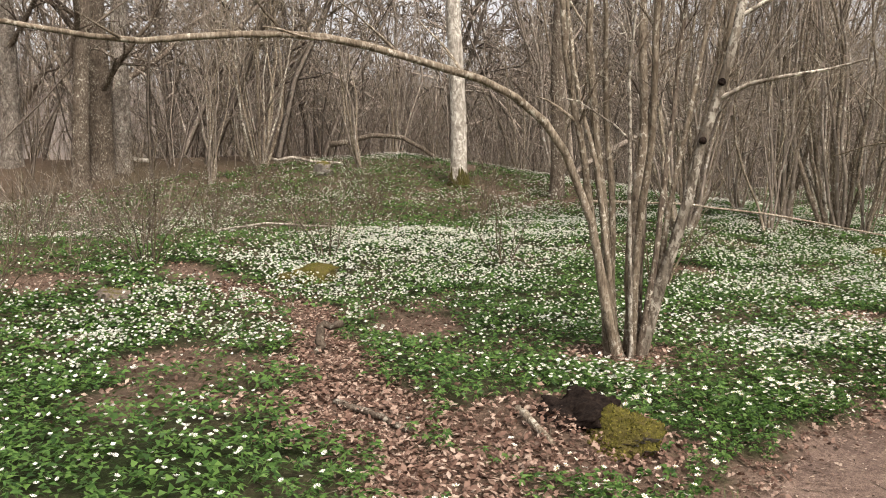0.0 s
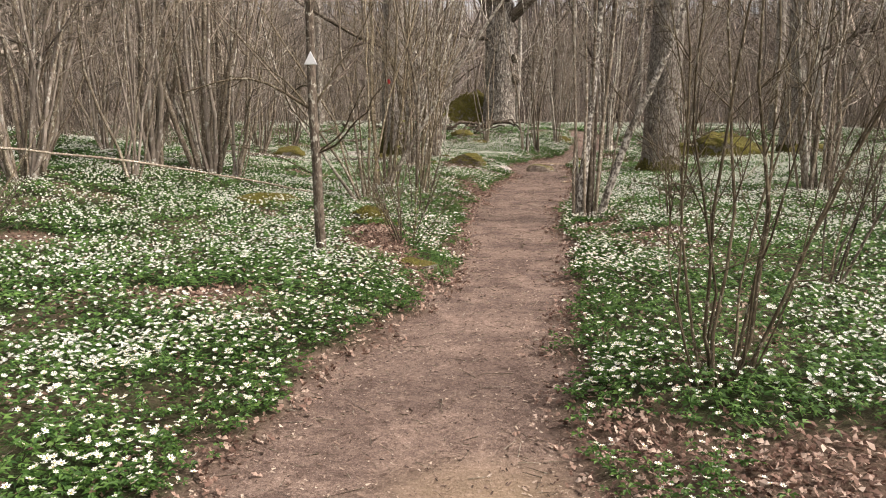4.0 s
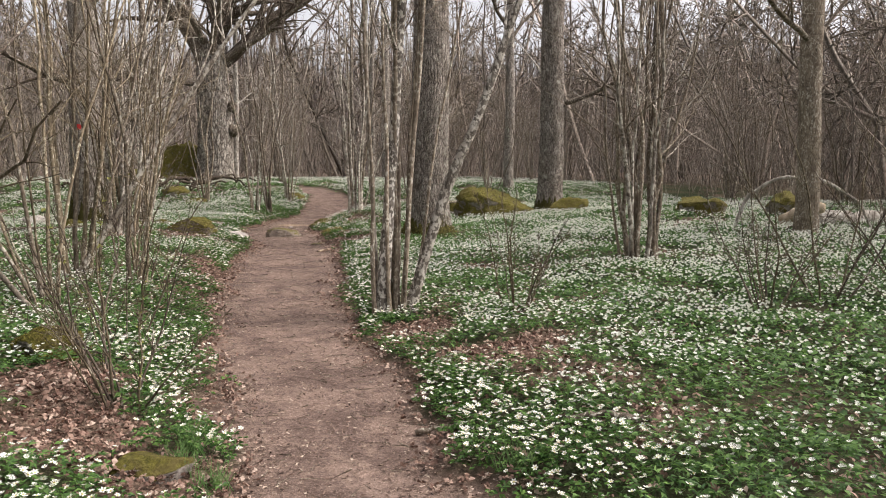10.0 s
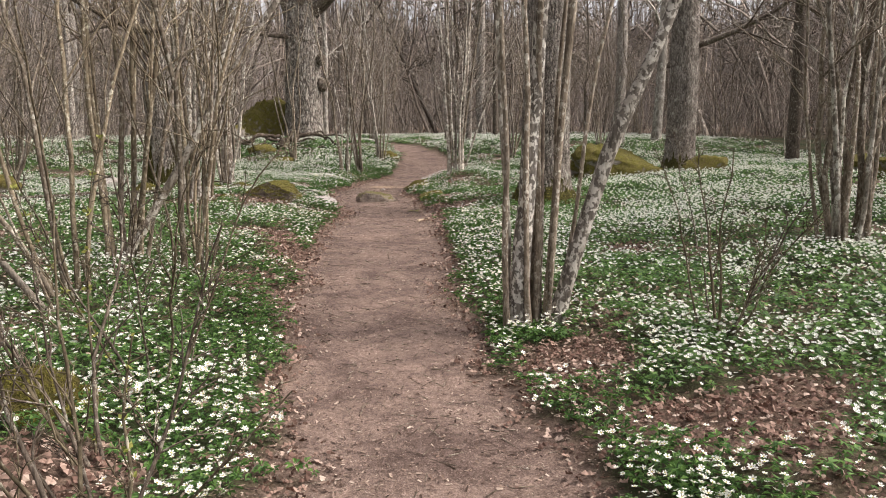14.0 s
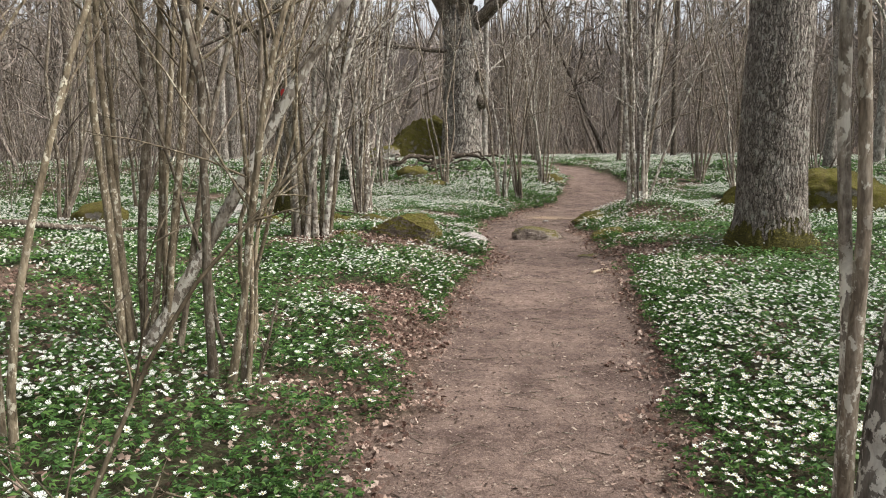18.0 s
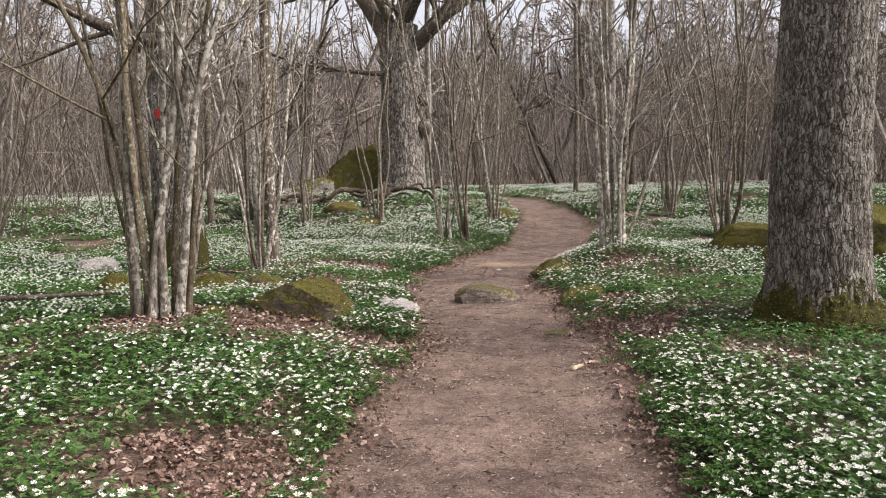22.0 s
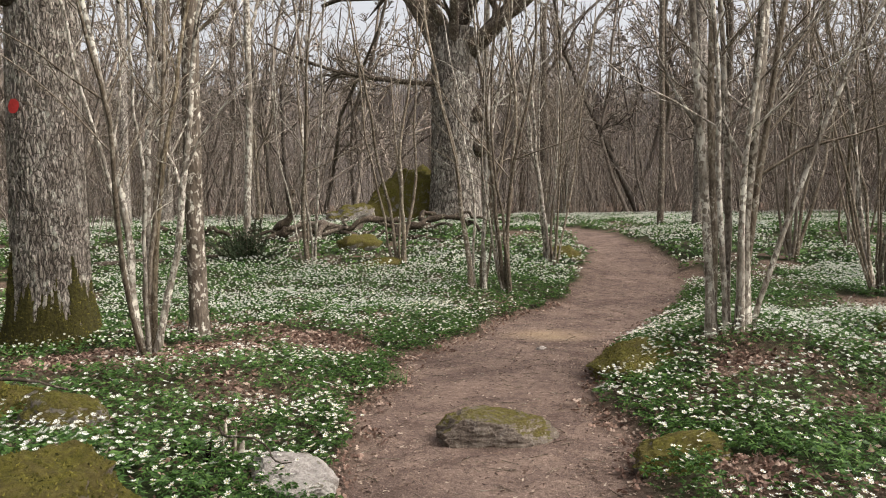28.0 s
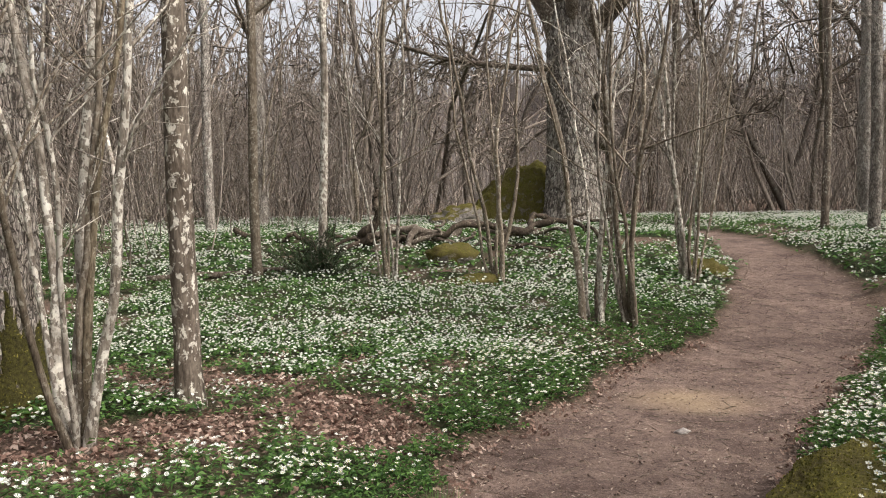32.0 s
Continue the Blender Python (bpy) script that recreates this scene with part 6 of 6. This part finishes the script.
def light_star():
    """A half-open flower some way off: six wedge-shaped petals round a cup."""
    v, f = [], []
    for k in range(6):
        a = 2 * math.pi * k / 6
        i = len(v)
        v += [(0.05 * math.cos(a), 0.05 * math.sin(a), 0)] + [(0.92 * math.cos(a + d), 0.92 * math.sin(a + d), 0.5) for d in (-0.4, 0.4)]
        f.append((i, i + 1, i + 2))
    return v, f


def chip_flower():
    """A flower at the far side of the clearing: a small cup."""
    return [(0, 0, -0.25), (0.85, 0, 0.45), (0, 0.85, 0.45), (-0.85, 0, 0.45), (0, -0.85, 0.45)], [(0, 1, 2), (0, 2, 3), (0, 3, 4), (0, 4, 1)]


def tripod(lobes):
    """A leaf whorl seen from afar: narrow points."""
    v, f = [], []
    for k in range(3):
        for q in range(lobes):
            a = 2 * math.pi * k / 3 + (q - (lobes - 1) / 2) * 0.6
            c, s = math.cos(a), math.sin(a)
            i = len(v)
            w = 0.17 if lobes > 1 else 0.36
            for r, d, z in ((0.12, -w * 0.6, 0.1), (0.42, w, 0.15), (1.0, 0, -0.06)):
                v.append((r * c - d * s, r * s + d * c, z))
            f.append((i, i + 1, i + 2))
    return v, f


def plants():
    rng = np.random.default_rng(1000)
    flowers, hearts, leaves = [], [], []
    # near, middle and far belts
    within = lambda reach: (lambda a, b: smooth01((reach - trail_gap(a, b)) / 0.6) * (b < 31))
    beyond = lambda reach: (lambda a, b: 1 - within(reach)(a, b))
    everywhere = lambda a, b: np.ones(len(a))
    for x0, x1, y0, y1, part_of, density, model, size, hearted in (
            (-6.0, 6.0, 1.0, 32.0, within(1.2), 640, star(6, 0.34, 0.27), 1.08, True), (-8.0, 8.0, 1.0, 32.0, lambda a, b: beyond(1.2)(a, b) * within(2.8)(a, b), 520, light_star(), 1.0, False), (-8.0, 8.0, 1.0, 32.0, beyond(2.8), 400, chip_flower(), 1.25, False),
            (-20, -8.0, 1.0, 32.0, everywhere, 340, chip_flower(), 1.5, False), (8.0, 19, 6.0, 32.0, everywhere, 300, chip_flower(), 1.4, False), (-19, 15.0, 32.0, 52.0, everywhere, 210, chip_flower(), 1.75, False),
            (-9.0, 2.0, -2.0, 1.0, everywhere, 320, light_star(), 1.0, False), (-20, 19, -10.0, -2.0, everywhere, 22, chip_flower(), 1.5, False), (8.0, 19, 1.0, 6.0, everywhere, 200, chip_flower(), 1.4, False)):
        x, y = scatter(rng, int((x1 - x0) * (y1 - y0) * density), x0, x1, y0, y1, lambda a, b: 0.7 * flower_share(a, b) * part_of(a, b))
        n = len(x)
        base = np.stack([x, y, land(x, y) + rng.uniform(0.07, 0.15, n)], 1)
        size = rng.uniform(0.0105, 0.018, n) * size
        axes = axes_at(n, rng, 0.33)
        flowers.append(stamp(*model, base, axes, size))
        if hearted:
            hearts.append(stamp([(0.24, 0, 0.1), (0, 0.24, 0.1), (-0.24, 0, 0.1), (0, -0.24, 0.1), (0, 0, 0.3)], [(0, 1, 4), (1, 2, 4), (2, 3, 4), (3, 0, 4)], base, axes, size))
    for x0, x1, y0, y1, part_of, density, model, size in (
            (-4.0, 4.0, 1.0, 32.0, within(0.9), 760, whorl(3, 2), 0.74), (-6.5, 6.5, 1.0, 32.0, lambda a, b: beyond(0.9)(a, b) * within(2.2)(a, b), 640, tripod(2), 0.88), (-6.5, 6.5, 1.0, 32.0, beyond(2.2), 440, tripod(1), 0.98),
            (-20, -6.5, 1.0, 32.0, everywhere, 180, tripod(1), 1.4), (6.5, 19, 6.0, 32.0, everywhere, 180, tripod(1), 1.35), (-19, 15.0, 32.0, 52.0, everywhere, 85, tripod(1), 1.85),
            (-9.0, 2.0, -2.0, 1.0, everywhere, 420, tripod(2), 0.9), (-20, 19, -10.0, -2.0, everywhere, 20, tripod(1), 1.8), (6.5, 19, 1.0, 6.0, everywhere, 130, tripod(1), 1.5)):
        x, y = scatter(rng, int((x1 - x0) * (y1 - y0) * density), x0, x1, y0, y1, lambda a, b: green_share(a, b) ** 0.8 * part_of(a, b))
        n = len(x)
        base = np.stack([x, y, land(x, y) + rng.uniform(0.03, 0.1, n)], 1)
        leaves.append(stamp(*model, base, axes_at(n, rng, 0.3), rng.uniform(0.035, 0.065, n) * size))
    for name, some, mat, label in (("anemone_flowers", flowers, PETAL, "carpet of white wood anemone flowers"), ("anemone_stamens", hearts, STAMEN, "yellow hearts of the wood anemones"),
                                   ("anemone_leaves", leaves, LEAF_GREEN, "green divided leaves of wood anemones")):
        v, f = join(some)
        tagged(new(name, make_mesh(name, v, f, mat, False)), label, "flowers", "", "stuff")


plants()


def dry_leaves():
    rng = np.random.default_rng(1100)
    outline = [(0, 0, 0), (0.3, 0.24, 0.1), (0.45, 0.1, 0.0), (0.7, 0.3, 0.16), (1.02, 0.0, 0.08), (0.66, -0.26, 0.14), (0.48, -0.1, 0.02), (0.3, -0.22, 0.12)]
    model = [(x - 0.5, y, z) for x, y, z in outline]
    faces = [(0, 1, 7), (1, 2, 7), (2, 6, 7), (2, 3, 6), (3, 5, 6), (3, 4, 5)]
    plain = [(-0.5, 0, 0), (0.0, 0.25, 0.14), (0.5, 0, 0.06), (0.0, -0.24, 0.12)]
    some = []
    for x0, x1, y0, y1, dens in ((-4.5, 4, 2, 30, 1350), (-13, -4.5, 1, 20, 380), (4, 12, 8, 31, 70)):
        x, y = scatter(rng, int((x1 - x0) * (y1 - y0) * dens), x0, x1, y0, y1, lambda a, b: np.clip(litter_share(a, b), 0.13, 1) * (1 - 0.2 * smooth01((trail_gap(a, b) - 1.6) / 0.8)) * smooth01((trail_gap(a, b) + 0.22) / 0.4))
        n = len(x)
        base = np.stack([x, y, land(x, y) + rng.uniform(0.006, 0.045, n)], 1)
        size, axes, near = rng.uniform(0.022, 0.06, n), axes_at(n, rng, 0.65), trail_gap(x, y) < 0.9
        for lot, shape, cover in ((near, model, faces), (~near, plain, [(0, 1, 3), (1, 2, 3)])):
            some.append(stamp(shape, cover, base[lot], [q[lot] for q in axes], size[lot]))
    v, f = join(some)
    tagged(new("dry_leaves", make_mesh("dry_leaves", v, f, LITTER, False)), "curled brown oak leaves on the ground", "leaf litter", "", "stuff")


dry_leaves()


def crumbs():
    rng = np.random.default_rng(1200)
    x, y = scatter(rng, 470000, -3, 4, 1, 36, lambda a, b: np.where(trail_gap(a, b) < 0.3, 0.35 + 0.6 * smooth01((trail_gap(a, b) + 0.45) / 0.5), 0))
    n = len(x)
    base = np.stack([x, y, land(x, y) + 0.003], 1)
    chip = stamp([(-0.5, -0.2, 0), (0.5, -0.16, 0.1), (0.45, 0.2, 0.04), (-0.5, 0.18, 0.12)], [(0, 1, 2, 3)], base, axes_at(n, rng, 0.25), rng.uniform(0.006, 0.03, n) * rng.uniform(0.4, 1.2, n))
    x, y = scatter(rng, 55000, -9, -1.2, 1.5, 6, lambda a, b: 1 - smooth01((side_gap(a, b) + 0.05) / 0.35))
    n = len(x)
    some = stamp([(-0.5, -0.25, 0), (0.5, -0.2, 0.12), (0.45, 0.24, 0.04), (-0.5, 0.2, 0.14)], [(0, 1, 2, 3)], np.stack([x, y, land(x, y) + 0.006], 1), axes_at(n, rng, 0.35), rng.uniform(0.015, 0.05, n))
    tagged(new("leaf_crumbs", make_mesh("leaf_crumbs", some[0], [some[1]], LITTER, False)), "broken dry leaves on the side trail", "leaf litter", "", "stuff")
    tagged(new("path_crumbs", make_mesh("path_crumbs", chip[0], [chip[1]], CHIPS, False)), "crumbs of leaves and bark on the path", "leaf litter", "", "stuff")
    x, y = scatter(rng, 17500, -5, 5, 1, 33, lambda a, b: np.where(trail_gap(a, b) < 0.2, 0.6, 0.25))
    n = len(x)
    a = np.stack([x, y, land(x, y) + 0.008], 1)
    w = np.stack([rng.normal(0, 1, n), rng.normal(0, 1, n), rng.normal(0, 0.06, n)], 1)
    v, f = cones(a, a + norm(w) * rng.uniform(0.04, 0.22, n)[:, None], rng.uniform(0.0015, 0.004, n))
    tagged(new("fallen_twigs", make_mesh("fallen_twigs", v, [f], BARK_HAZEL)), "thin fallen twigs on path and leaves", "twigs", "", "stuff")


crumbs()


def tuft(x, y, n, seed):
    rng = np.random.default_rng(seed)
    a = np.stack([rng.normal(0, 0.05, n), rng.normal(0, 0.05, n), np.zeros(n)], 1)
    w = norm(np.stack([rng.normal(0, 0.5, n), rng.normal(0, 0.5, n), np.ones(n)], 1))
    v, f = cones(a, a + w * rng.uniform(0.08, 0.2, n)[:, None], np.full(n, 0.003))
    ob = tagged(new("grass_tuft", make_mesh("grass_tuft", v, [f], GRASS)), "small tuft of green grass at the path edge", "grass", "grass tufts by the path")
    ob.location = (x, y, float(land(x, y)))


for n, (x, y) in enumerate([(-1.19, 9.92), (-1.25, 9.71), (-1.09, 9.43), (0.29, 7.84), (0.24, 6.85), (-2.22, 4.32), (-1.56, 3.15), (-0.79, 24.97), (0.31, 9.18)]):
    tuft(x, y, 70, 1300 + n)
